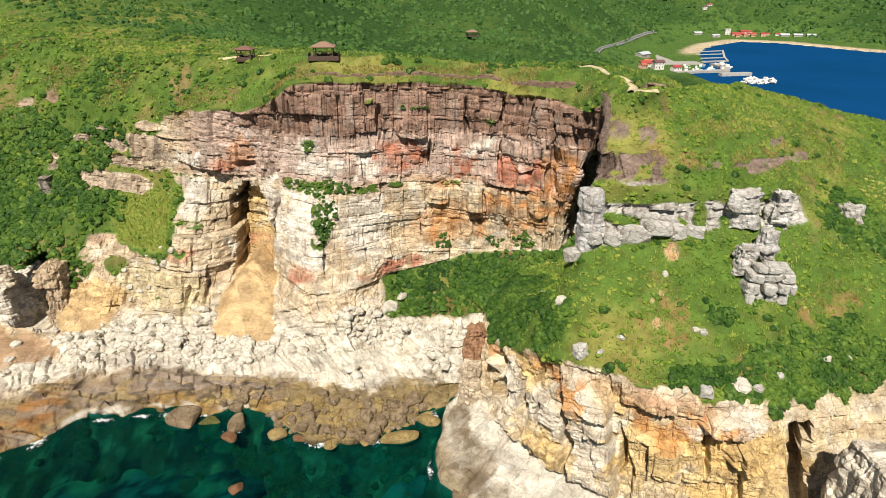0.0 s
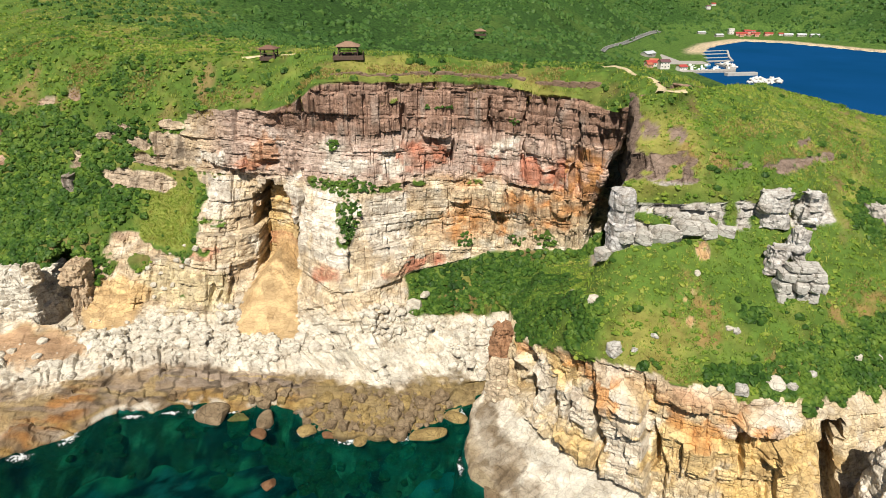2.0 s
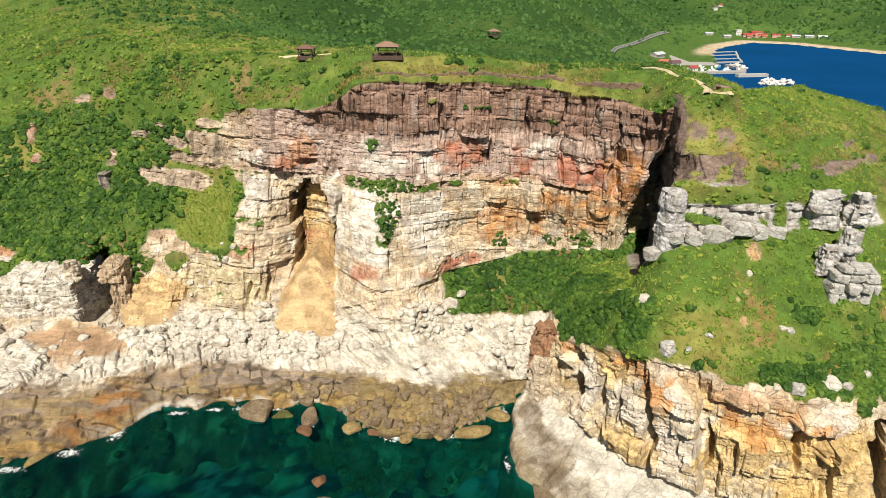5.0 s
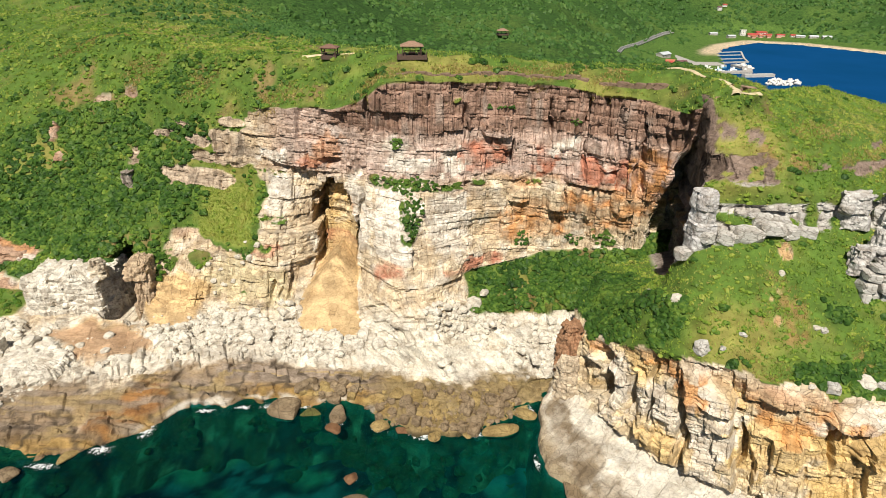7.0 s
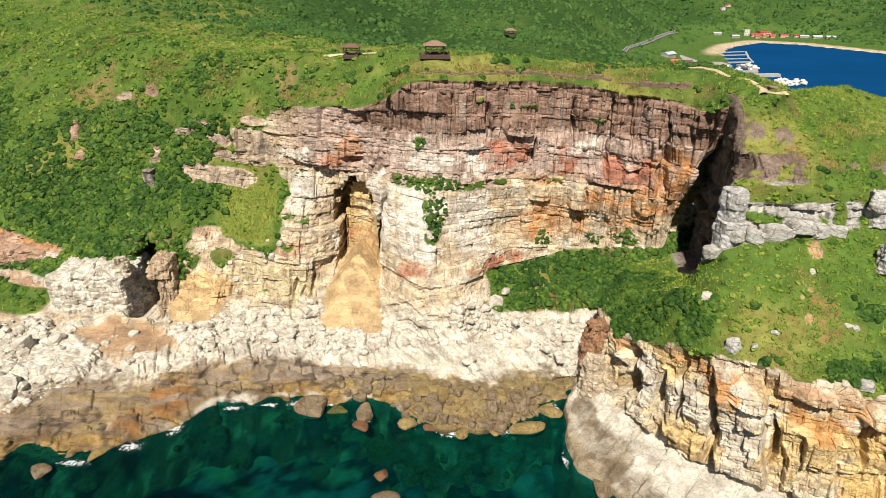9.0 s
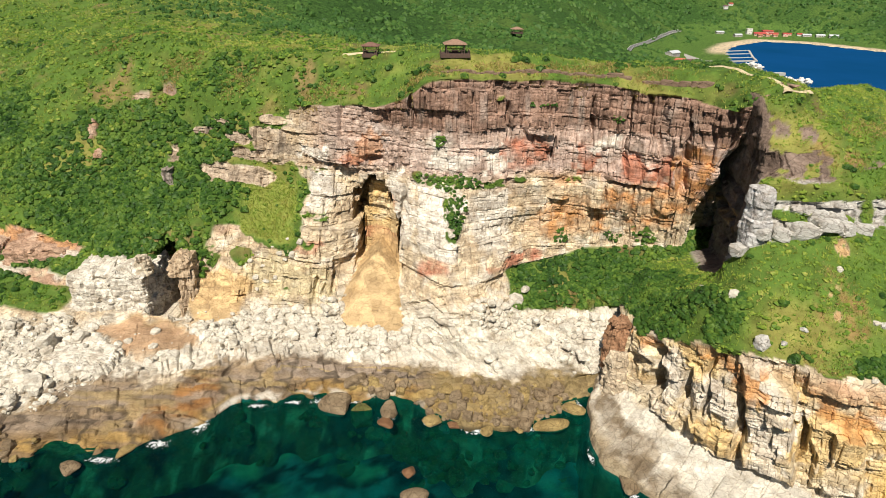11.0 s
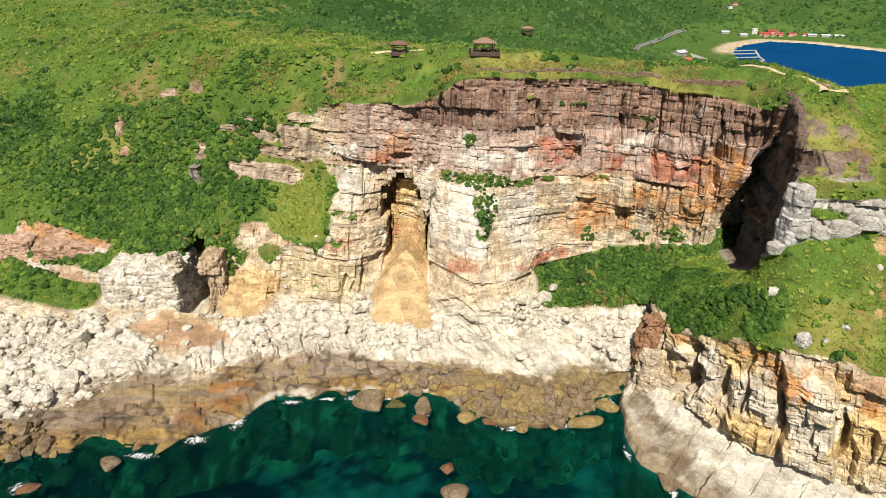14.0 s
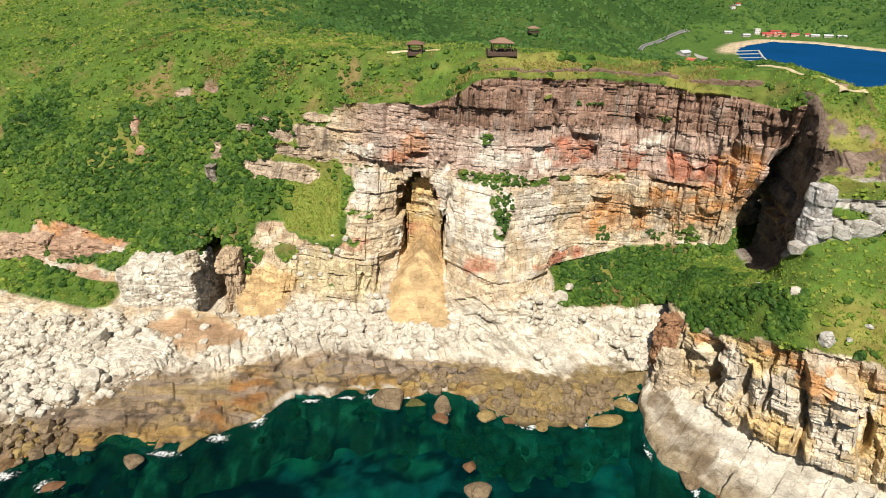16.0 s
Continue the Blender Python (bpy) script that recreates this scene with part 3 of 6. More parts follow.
rock = mix(rock, buff, step(0.1, 0.6, mott) * 0.6)
rock = mix(rock, orange * 0.9 + 0.06, step(-0.1, 0.5, cloud(P2, 6, 3, 33)) * step(18, 24, Z) * step(-18, -8, X) * 0.9)
rock = mix(rock, pink, step(32, 36, Z + 3 * mott) * step(-66, -58, X) * 0.9)
rock = mix(rock, grey, step(0.1, 0.5, cloud(P2, 4, 3, 35)) * step(32, 36, Z) * 0.5)
rock = mix(rock, purple, step(44, 47, Z + 2 * mott) * step(-50, -42, X) * 0.9)
rock = mix(rock, buff * 0.8, (1 - step(-62, -52, X)) * step(30, 36, Z) * 0.5)
rock = mix(rock, np.array((0.30, 0.27, 0.24)), step(0.15, 0.5, cloud(np.stack([X * 1.2, Y * 0.2, Z * 0.3], -1), 3, 3, 39)) * step(20, 26, Z) * 0.5)
blocky = np.stack([np.floor(run / 1.9 + 0.4 * grain(P, 3, 27)), X * 0, np.floor(bedding / 1.5)], -1)
jitter = lattice(blocky[..., 0], blocky[..., 1], blocky[..., 2], 28) - 0.5
XS, ZS = X + 2.2 * jitter, Z + 1.6 * jitter            # patches end along joints
pale = np.array((0.60, 0.565, 0.50))
rock = mix(rock, pale, ellipses(XS, ZS, [(-17, 25, 5, 7.5), (-30, 27, 6, 8), (-29, 40, 8, 3.6), (-17, 38.5, 3.5, 3.5), (-40, 28, 3, 8), (-58, 30.5, 5, 4), (9, 41, 3, 3), (-60, 38, 5, 2)]) * 0.85)
rock = mix(rock, pink, ellipses(XS, ZS, [(-35, 39, 3, 3.5), (-24, 41.5, 4, 2), (10, 38, 4, 4), (-2, 36.5, 3, 3)]) * 0.7)
rock = mix(rock, orange, ellipses(XS, ZS, [(-45, 25, 4.5, 7), (20, 30, 4.5, 7), (3, 25, 9, 4.5), (24, 38, 3, 9), (13, 31, 4, 3), (-1, 21, 5, 2.5), (17, 26, 3, 5)]) * (0.25 + 0.6 * step(-0.3, 0.3, mott2)))
rock = mix(rock, np.array((0.46, 0.25, 0.14)), ellipses(XS, ZS, [(-45.5, 41.0, 3.4, 4.2), (-48, 37.8, 4.5, 1.0)]) * 0.75)
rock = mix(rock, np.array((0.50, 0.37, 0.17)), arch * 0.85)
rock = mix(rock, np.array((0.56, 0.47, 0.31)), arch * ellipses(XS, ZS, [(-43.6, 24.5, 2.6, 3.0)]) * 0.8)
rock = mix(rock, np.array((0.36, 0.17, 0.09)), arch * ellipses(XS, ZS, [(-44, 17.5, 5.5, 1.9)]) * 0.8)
rock = mix(rock, np.array((0.47, 0.41, 0.24)), ellipses(XS, ZS, [(-68, 11, 8, 5), (-58, 10, 4, 4)]) * 0.6)
rock = mix(rock, np.array((0.52, 0.36, 0.17)), ellipses(X, Z, [(-84, 10, 5.5, 3.6), (-78, 8, 3.5, 2.5)]) * step(4.2, 4.5, level) * 0.85)
rock = mix(rock, np.array((0.40, 0.28, 0.20)), ellipses(XS, ZS, [(-81, 21.5, 4, 2.5)]) * 0.6)
rock = mix(rock, red, ellipses(XS, ZS, [(-10, 40, 5.5, 4), (4.5, 38, 2.2, 4), (14, 37, 3, 3.5), (-31, 17, 2.8, 2.8), (-12, 15.5, 9, 1.6), (19, 37, 2, 4), (-62, 18.6, 4, 1.4), (-52, 37, 5, 0.8), (-96, 17, 7, 1.8), (-128, 17, 12, 1.6)]) * step(4.9, 5.0, level) * (0.4 + 0.45 * step(-0.3, 0.3, mott2)))
rock = mix(rock, np.array((0.36, 0.29, 0.22)), bare * (1 - step(-76, -66, X)) * 0.85)
rock = mix(rock, purple * 0.8, bare * ellipses(X, Z, [(-102, 47.4, 4, 2.4), (-84, 48, 4, 2)]) * 0.8)
platform = 1 - step(3.9, 4.7, level)
rock = mix(rock, np.array((0.34, 0.20, 0.13)), (1 - step(-114, -110, X)) * step(4.95, 5.1, level) * 0.8 * step(-0.5, 0.2, mott2))
rock = mix(rock, pale, ellipses(XS, ZS, [(-119, 13.5, 5, 2.2), (-133, 12.5, 6, 1.6), (-146, 15, 5, 2)]) * 0.7)
rock = mix(rock, orange, ellipses(XS, ZS, [(-124, 17, 6, 1.6), (-140, 17, 6, 1.5)]) * step(4.95, 5.1, level) * 0.5)
rock = mix(rock, white, platform * step(2.7, 3.1, level) * 0.85)
tide = (1 - step(2.6, 2.95, level - 0.15 + 0.45 * cloud(P, 7, 4, 36) + 0.16 * grain(P, 0.9, 34)))
# smooth slabs are pale rock, painted whiter still to imitate overexposed sunlight
rock = mix(rock, np.array((0.62, 0.585, 0.50)), smooth_rock * platform * 0.8)
rock = mix(rock, brown, tide * 0.9)
rock = mix(rock, np.array((0.24, 0.185, 0.12)), tide * step(0.0, 0.4, cloud(P * np.array([0.4, 1.6, 1]), 6, 3, 47)) * 0.7)
rock = mix(rock, ochre, tide * step(0.0, 0.5, cloud(P, 7, 3, 37)) * 0.8)
rock = mix(rock, white, tide * step(1.0, 1.4, level) * (1 - step(1.7, 2.1, level)) * step(0.05, 0.4, cloud(P, 8, 2, 38)) * 0.8)
upper_shelf = tide * step(1.9, 2.3, level + 0.3 * cloud(P * np.array([0.4, 1, 1]), 7, 3, 48)) * (1 - step(-36, -30, X))
rock = mix(rock, np.array((0.275, 0.225, 0.18)), upper_shelf * 0.8)
rock = mix(rock, np.array((0.38, 0.28, 0.10)), tide * (1 - step(0.03, 0.09, np.abs(cloud(P * np.array([0.18, 1.0, 1]), 5, 3, 43)))) * 0.5)
rock = mix(rock, np.array((0.185, 0.125, 0.065)), tide * (1 - step(-78, -66, X)) * (1 - 0.6 * upper_shelf) * (0.3 + 0.5 * step(-0.3, 0.3, cloud(P, 4, 4, 44))))
streak = step(0.2, 0.35, cloud(P * np.array([0.25, 1.4, 1]), 3.5, 3, 49))
rock = mix(rock, np.array((0.34, 0.22, 0.07)), tide * (1 - 0.75 * upper_shelf) * streak * 0.7)
rock = mix(rock, np.array((0.055, 0.042, 0.028)), tide * (1 - step(0.03, 0.10, np.abs(cloud(P * np.array([0.7, 1.2, 1]), 4.5, 3, 50)))) * 0.7)
rock = mix(rock, white, tide * step(1.15, 1.3, level) * (1 - step(1.5, 1.8, level)) * step(-0.25, 0.1, cloud(P, 3.5, 3, 38)) * (1 - step(-40, -36, X)) * step(-74, -70, X) * 0.85)
rock = mix(rock, np.array((0.30, 0.14, 0.04)), tide * ellipses(X, Y, [(-77, 88, 4, 6), (-80, 82, 5, 4), (-106, 70, 8, 4)]) * (0.1 + 0.7 * step(-0.25, 0.25, cloud(P * np.array([0.6, 1.8, 1]), 3, 4, 149))))
rock = mix(rock, np.array((0.25, 0.19, 0.085)), tide * step(-34, -28, X) * 0.7)
rock = mix(rock, np.array((0.052, 0.040, 0.022)), (1 - step(1.05, 1.3, level + 0.16 * cloud(P, 3, 3, 46))) * (0.35 + 0.5 * step(-0.2, 0.2, cloud(P, 6, 2, 42))))
drowned = 1 - step(0.85, 1.15, level)
rock = mix(rock, weed, drowned)
rock = mix(rock, np.array((0.26, 0.26, 0.12)), drowned * step(0.1, 0.35, cloud(P, 3.2, 4, 152)) * 0.8)
rock = mix(rock, np.array((0.012, 0.016, 0.010)), drowned * step(-0.05, 0.2, cloud(P, 4.5, 4, 151)) * 0.9)
rock = mix(rock, sand, scree * 0.95)
rock = mix(rock, np.array((0.41, 0.27, 0.17)), scree * ellipses(X, Y, [(-93, 103, 11, 6.5)]) * 0.85)
rock *= (1 + 0.20 * (2 * lattice(np.floor(bedding / 0.8 + 0.3 * mott), np.floor(s / 3.1), Z.astype(int) * 0, 40) - 1))[..., None]
soil, turf, dry = np.array((0.20, 0.13, 0.06)), np.array((0.066, 0.118, 0.017)), np.array((0.19, 0.185, 0.045))
ground = mix(mix(np.broadcast_to(turf, main.shape).copy(), dry, step(0.0, 0.6, cloud(P, 12, 3, 51))), soil, step(0.25, 0.6, cloud(P, 9, 3, 52)) * 0.7)
ground = ground * (1 + 0.35 * cloud(P, 1.6, 3, 58) + 0.2 * cloud(P, 6, 2, 59))[..., None]
ground = mix(ground, np.array((0.21, 0.24, 0.05)), ellipses(X, Z, [(-72, 26, 9.5, 6), (-70, 20.5, 8.5, 2.4)]) * step(5, 5.2, level) * (1 - step(7.4, 7.6, level)) * 0.8)
tint_main = mix(rock, ground, step(0.35, 0.65, cover))

cut_shelf = int(np.searchsorted(level[:, 0], 4.5))
cut_brink = int(np.searchsorted(level[:, 0], 9.0))
tagged(sheet_object("rock_shelf", main[:cut_shelf + 1], tint_main[:cut_shelf + 1], shelf_mat, smooth=False), "pale wave-cut rock shelf with a brown tidal rim", "rock shelf", kind="structure")
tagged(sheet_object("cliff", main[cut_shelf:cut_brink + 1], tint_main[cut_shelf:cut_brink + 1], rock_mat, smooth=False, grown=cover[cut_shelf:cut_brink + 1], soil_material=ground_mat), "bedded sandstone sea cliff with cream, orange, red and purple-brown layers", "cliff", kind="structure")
tagged(sheet_object("ground", main[cut_brink:], tint_main[cut_brink:], ground_mat), "grassy plateau above the sea cliff", "ground", kind="structure")

main_grid, main_level, main_cover, main_x, main_z = main, level, cover, X, Z

# the promontory in front, to the side of the cleft -----------------------
P_WATER = [(3, 96, -1), (-0.5, 88, -1), (-2, 80, -1), (-1.5, 74, -1), (3, 67, -1), (11, 58, -1), (24, 50, -1), (45, 41, -1), (70, 32, -1), (110, 28, -1)]
P_SLAB = [(4, 97, 1.8), (0.4, 88, 1.6), (-1.0, 80, 1.6), (-0.4, 74.5, 1.6), (3.9, 68, 1.6), (12, 59.2, 1.7), (25, 51.2, 1.7), (46, 42.2, 1.8), (71, 36, 2), (111, 34, 2)]
P_FOOT = [(6, 99, 4.5), (6.5, 90, 4.5), (9.5, 83, 4.8), (12.5, 78, 5), (18, 71.5, 5.2), (24, 66.5, 6), (32, 60, 5), (42, 56, 4), (58, 58, 4), (72, 56, 4), (110, 50, 5)]
P_EDGE = [(8, 103, 14), (7.5, 96, 15.5), (8.5, 90.5, 16), (10.5, 84, 19), (14, 76.5, 23), (19, 71.5, 25), (26.5, 66.5, 24.6), (34, 64, 24.5), (40.5, 63, 24.5), (47, 64.5, 22), (56.5, 68.5, 19.5), (66, 71, 19), (85, 70, 17), (115, 66, 13)]
P_MEADOW = [(17, 114, 19.5), (13, 101, 20), (13.5, 94, 22), (15, 85, 27), (18, 79, 29.3), (22, 77, 32), (30, 74, 31.5), (38, 72, 30.2), (46, 71.5, 29), (54, 73, 28.5), (62, 77, 30.5), (74, 80, 29), (95, 80, 25), (118, 78, 20)]
P_BANDFOOT = [(33, 121, 20), (31, 108, 22), (27, 97, 28), (20.5, 89, 32.3), (23, 86.3, 36.5), (30, 85.5, 38.8), (38, 85.5, 40), (46, 86, 40.5), (54, 87, 40.5), (62, 89.5, 40.3), (72, 93, 39.5), (86, 97, 37), (105, 100, 32), (125, 98, 26)]
P_BANDTOP = [(31.5, 119.5, 46), (30, 106.5, 46), (26.5, 97, 46), (24.0, 90.5, 46), (29, 88.5, 46.8), (38, 88, 46), (46, 88.5, 45.8), (52, 89.5, 45), (60, 94, 45), (66, 97.5, 44.5), (78, 104, 43), (95, 110, 39), (112, 113, 34), (130, 112, 28)]
P_UPPER = [(29.6, 118.5, 57.2), (29.2, 105.5, 56.8), (26.8, 98.0, 52), (26, 94.5, 50.5), (33, 94, 51.3), (39, 94, 51.8), (45, 96, 52), (50, 99, 53), (56, 103, 52.8), (64, 107, 51), (77, 111.5, 48.6), (96, 119, 44), (115, 124, 37), (135, 124, 30)]
P_CREST = [(31, 124, 60), (33, 112, 59.8), (33.5, 106, 59.4), (34, 103, 58.9), (38, 106, 59.2), (44, 112, 58.2), (50, 118, 57.8), (57, 124, 57.2), (64, 130, 56.5), (76, 132, 53.5), (88, 134, 50.3), (100, 138, 47.3), (120, 143, 42), (145, 143, 34)]
P_BEHIND = [(44, 150, 53), (62, 172, 46), (90, 192, 34), (120, 200, 22), (150, 196, 16), (180, 190, 10)]

u2 = np.r_[np.linspace(0, 0.06, 30, endpoint=False), np.linspace(0.06, 0.60, 660, endpoint=False), np.linspace(0.60, 1, 130)]
chain = [rail(r, u2) for r in (P_WATER, P_SLAB, P_FOOT, P_EDGE, P_MEADOW, P_BANDFOOT, P_BANDTOP, P_UPPER, P_CREST, P_BEHIND)]
for line, size in ((chain[0], 2.2), (chain[1], 2.2), (chain[2], 0.8)):
    line[:, :2] += size * np.stack([cloud(line, 6, 3, 92), cloud(line, 6, 3, 93)], -1)
chain = [chain[0] + np.array([-3, -9, -7.0])] + chain
prom, plevel = loft(chain, [8, 10, 34, 92, 26, 26, 36, 26, 16, 8], 0.1)
plevel = np.repeat(plevel[:, None], prom.shape[1], 1)
pn = normals(prom)
X, Y, Z = prom[..., 0].copy(), prom[..., 1].copy(), prom[..., 2].copy()
P = prom.copy()
arc = np.repeat(np.r_[0, np.cumsum(np.linalg.norm(np.diff(chain[4], axis=0), axis=1))][None], prom.shape[0], 0)
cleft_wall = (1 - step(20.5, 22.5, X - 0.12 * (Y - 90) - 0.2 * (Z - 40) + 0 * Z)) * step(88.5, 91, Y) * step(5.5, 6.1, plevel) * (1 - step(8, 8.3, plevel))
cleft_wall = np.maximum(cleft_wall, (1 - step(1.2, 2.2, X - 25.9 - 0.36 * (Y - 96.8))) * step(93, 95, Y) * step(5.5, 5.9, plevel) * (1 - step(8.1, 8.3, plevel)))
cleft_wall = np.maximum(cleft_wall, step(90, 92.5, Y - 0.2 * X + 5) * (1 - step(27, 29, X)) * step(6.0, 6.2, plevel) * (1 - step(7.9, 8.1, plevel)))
pcover = step(4.0, 4.12, plevel + 0.30 * cloud(P, 4, 4, 61))
band = step(5.95, 6.05, plevel) * (1 - step(6.72, 6.82, plevel + 0.08 * cloud(P, 3, 2, 75))) * (1 - step(58, 62, X))
gaps = ellipses(X, Z, [(41.2, 42.5, 1.5, 3), (35, 41.3, 5, 0.9), (28.5, 41.4, 3, 0.9), (46, 41, 2.5, 2), (38, 44.8, 1.2, 1.4), (50.5, 43, 1.0, 3)])
pcover = pcover * (1 - np.maximum(band * (1 - gaps), cleft_wall))
strata = ellipses(X, Z, [(30, 48.8, 6, 2.2), (29.5, 54, 3.5, 2.2), (31, 50, 7, 1.1), (43, 49, 4, 0.6), (53, 48.3, 7, 0.8), (32, 53, 4, 0.9), (32, 47.4, 6, 0.6), (64, 48, 3, 0.8), (60, 50.5, 3, 0.5)]) * step(7, 7.05, plevel) * (1 - step(8.3, 8.6, plevel))
pcover *= 1 - 0.9 * strata * step(-0.5, 0.1, cloud(P * np.array([1, 1, 2.5]), 2.5, 3, 74))
earth = ellipses(X, Z, [(35.8, 37.9, 0.9, 1.1), (31, 30.9, 1.1, 0.5), (32.0, 32.6, 1.0, 0.5), (33.2, 33.6, 0.7, 0.4)])
earth = earth * step(-0.35, 0.1, cloud(P, 1.3, 3, 150))
pcover *= 1 - earth * 0.9
arc = arc + (1.15 * X - arc) * step(4.6, 5.0, plevel) * (1 - cleft_wall) + (Y - arc) * step(4.6, 5.0, plevel) * cleft_wall
prelief = fracture(arc, Z + 0.2 * (Y - 66), 105, [(5.2, 6.5, 0.85), (2.5, 3.4, 0.5), (1.2, 1.7, 0.22), (0.6, 0.9, 0.08)], 1.2)
prelief = prelief + (fracture(1.1 * X, Z, 145, [(2.9, 3.2, 0.9), (1.3, 1.9, 0.4)]) - prelief) * band
wall = step(2.85, 3.1, plevel) * (1 - step(3.9, 4.1, plevel))
prom += pn * np.array([1, 1, 0.35]) * ((np.maximum(np.maximum(wall, 0.55 * step(7.0, 7.1, plevel) * (1 - step(7.9, 8.1, plevel))), np.maximum(band, 0.3 * cleft_wall)) * (1 - pcover)) * prelief)[..., None]
slab = step(1.0, 1.6, plevel) * (1 - step(2.9, 3.1, plevel))
prom[..., 2] += slab * (fracture(X + Y, Y - X, 125, [(8, 9, 0.6), (3, 3.4, 0.28)]) + 0.5 * cloud(P, 6, 3, 62)) + pcover * (0.8 * cloud(P, 8, 4, 63) + 0.25 * cloud(P, 2.0, 2, 64))
for cx, cz, rz, w in ((19.4, 12, 6, 0.6), (10, 12, 6, 1.0), (26, 14, 5, 0.5), (37, 17, 4, 0.6)):
    prom -= pn * (2.4 * wall * (1 - step(0.5, 1.0, np.hypot((X - cx + 0.8 * grain(P, 3, 19)) / w, (Z - cz) / rz))))[..., None]
prom[..., 1] += 9 * wall * (1 - step(0.75, 1.0, np.abs(X - 50.6 + 0.5 * grain(P, 3, 23)) / 1.7)) * (1 - step(17, 19.5, Z))
prom[..., 0] += 3.8 * wall * (1 - step(0.75, 1.0, np.abs(X - 50.6 + 0.5 * grain(P, 3, 23)) / 1.7)) * (1 - step(17, 19.5, Z))
for cy, cz, rz, w, cut in ((92.5, 9, 6, 0.9, 2.8), (85, 11, 9, 1.2, 5.5), (78.5, 12, 6, 0.7, 2.2), (75, 16, 6, 0.6, 2)):
    prom -= pn * (cut * wall * (X < 17) * (1 - step(0.5, 1.0, np.hypot((Y - cy + 0.8 * grain(P, 3, 22)) / w, (Z - cz) / rz))))[..., None]
# buttresses with flat faces and shadowed flanks
for cx, cz, rx, rz, out in ((16.8, 11.5, 2.9, 6.3, 2.0), (22.4, 14.5, 2.9, 8.5, 2.6), (11, 10.5, 1.8, 5, 1.5), (30.5, 12.5, 3.4, 5.5, 1.0), (44, 14, 3.0, 6, 1.4)):
    lump = 1 - step(0.82, 1.0, np.maximum(np.abs(X + 0.15 * (Z - cz) - cx) / rx, np.abs(Z - cz) / rz) + 0.10 * grain(P, 2.5, 146))
    prom[..., 1] -= out * wall * lump
    prom[..., 0] -= 0.5 * out * wall * lump
for cx, cz, rx, rz, out in ((30, 22.5, 3, 0.8, 1.8), (38.5, 21, 3.5, 1.0, 2.2), (41, 17, 2.5, 1.2, 2.2), (23, 20, 3, 1, 1.2)):
    prom[..., 1] -= out * wall * (1 - step(0.7, 1.0, np.hypot((X - cx) / rx, np.where(Z > cz, (Z - cz) / (2.2 * rz), (Z - cz) / (0.5 * rz))) + 0.2 * grain(P, 2, 16)))

pm, pm2 = cloud(np.stack([X * 0.6, Y * 0.6, Z], -1), 4.5, 4, 65), cloud(P, 2.0, 3, 66)
prock = mix(np.broadcast_to(np.array((0.55, 0.455, 0.30)), prom.shape).copy(), white, step(-0.2, 0.5, pm2) * 0.6)
prock = mix(prock, np.array((0.52, 0.36, 0.14)), step(0.0, 0.45, pm) * wall * 0.8)
pj = lattice(np.floor(arc / 1.7 + 0.4 * grain(P, 3, 147)), X * 0, np.floor(Z / 1.4), 148) - 0.5
XS, ZS = X + 2.0 * pj, Z + 1.5 * pj
prock = mix(prock, np.array((0.60, 0.56, 0.49)), ellipses(XS, ZS, [(22.4, 14, 3, 9), (16.5, 15, 3, 3), (24.5, 26, 2, 1.5), (36, 19.5, 2.5, 1.2), (11, 13, 2, 6), (42, 22, 4, 2)]) * wall * 0.75)
prock = mix(prock, np.array((0.56, 0.40, 0.16)), ellipses(XS, ZS, [(31, 16, 4.5, 4), (17.5, 9, 3, 3), (38, 12, 5, 6), (45, 14, 4, 5), (14, 19, 3, 2), (27, 14, 1.5, 5)]) * wall * 0.7)
prock = mix(prock, orange, ellipses(XS, ZS, [(28, 22.5, 3.2, 2.6), (34.5, 22.3, 3, 2.6), (38.5, 20.5, 2.2, 2), (16.5, 21.5, 4, 1.8), (19.5, 19.5, 1.8, 3), (31, 19, 4, 1.6), (9, 17, 1.5, 3)]) * wall * (0.35 + 0.5 * step(-0.3, 0.3, pm2)))
prock = mix(prock, pink, step(21.5, 24.5, Z + 2 * pm) * wall * 0.4)
prock = mix(prock, grey, step(5.5, 5.9, plevel) * 0.95)
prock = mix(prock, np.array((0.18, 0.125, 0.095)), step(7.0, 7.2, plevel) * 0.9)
# cleft wall painted dark brown, which puts part of its shade into the colour
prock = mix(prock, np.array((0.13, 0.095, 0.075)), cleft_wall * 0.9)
prock = mix(prock, white, slab * step(1.9, 2.2, plevel + 0.25 * pm) * 0.9)
ptide = np.maximum(1 - step(1.9, 2.45, plevel + 0.45 * cloud(P, 7, 3, 67)), ellipses(X, Y, [(3.5, 74, 5.5, 6), (8, 67, 3.5, 3), (16, 60, 4, 2.5), (3, 85, 2.2, 6)]) * slab)
prock = mix(prock, np.array((0.19, 0.145, 0.092)), ptide * (0.6 + 0.35 * step(-0.3, 0.3, pm2)) * (1 - wall))
prock = mix(prock, weed, 1 - step(0.9, 1.25, plevel))
prock *= (1 + 0.14 * (2 * lattice(np.floor(Z / 0.9 + 0.4 * pm), np.floor(arc / 2.7), Z.astype(int) * 0, 41) - 1))[..., None]
pground = mix(mix(np.broadcast_to(turf, prom.shape).copy(), dry, step(0.0, 0.6, cloud(P, 12, 3, 53))), soil, step(0.3, 0.6, cloud(P, 8, 3, 54)) * 0.7)
prock = mix(prock, np.array((0.40, 0.26, 0.12)), earth * 0.95)
pground = pground * 1.12 * (1 + 0.35 * cloud(P, 1.4, 3, 55) + 0.2 * cloud(P, 5, 2, 56))[..., None]
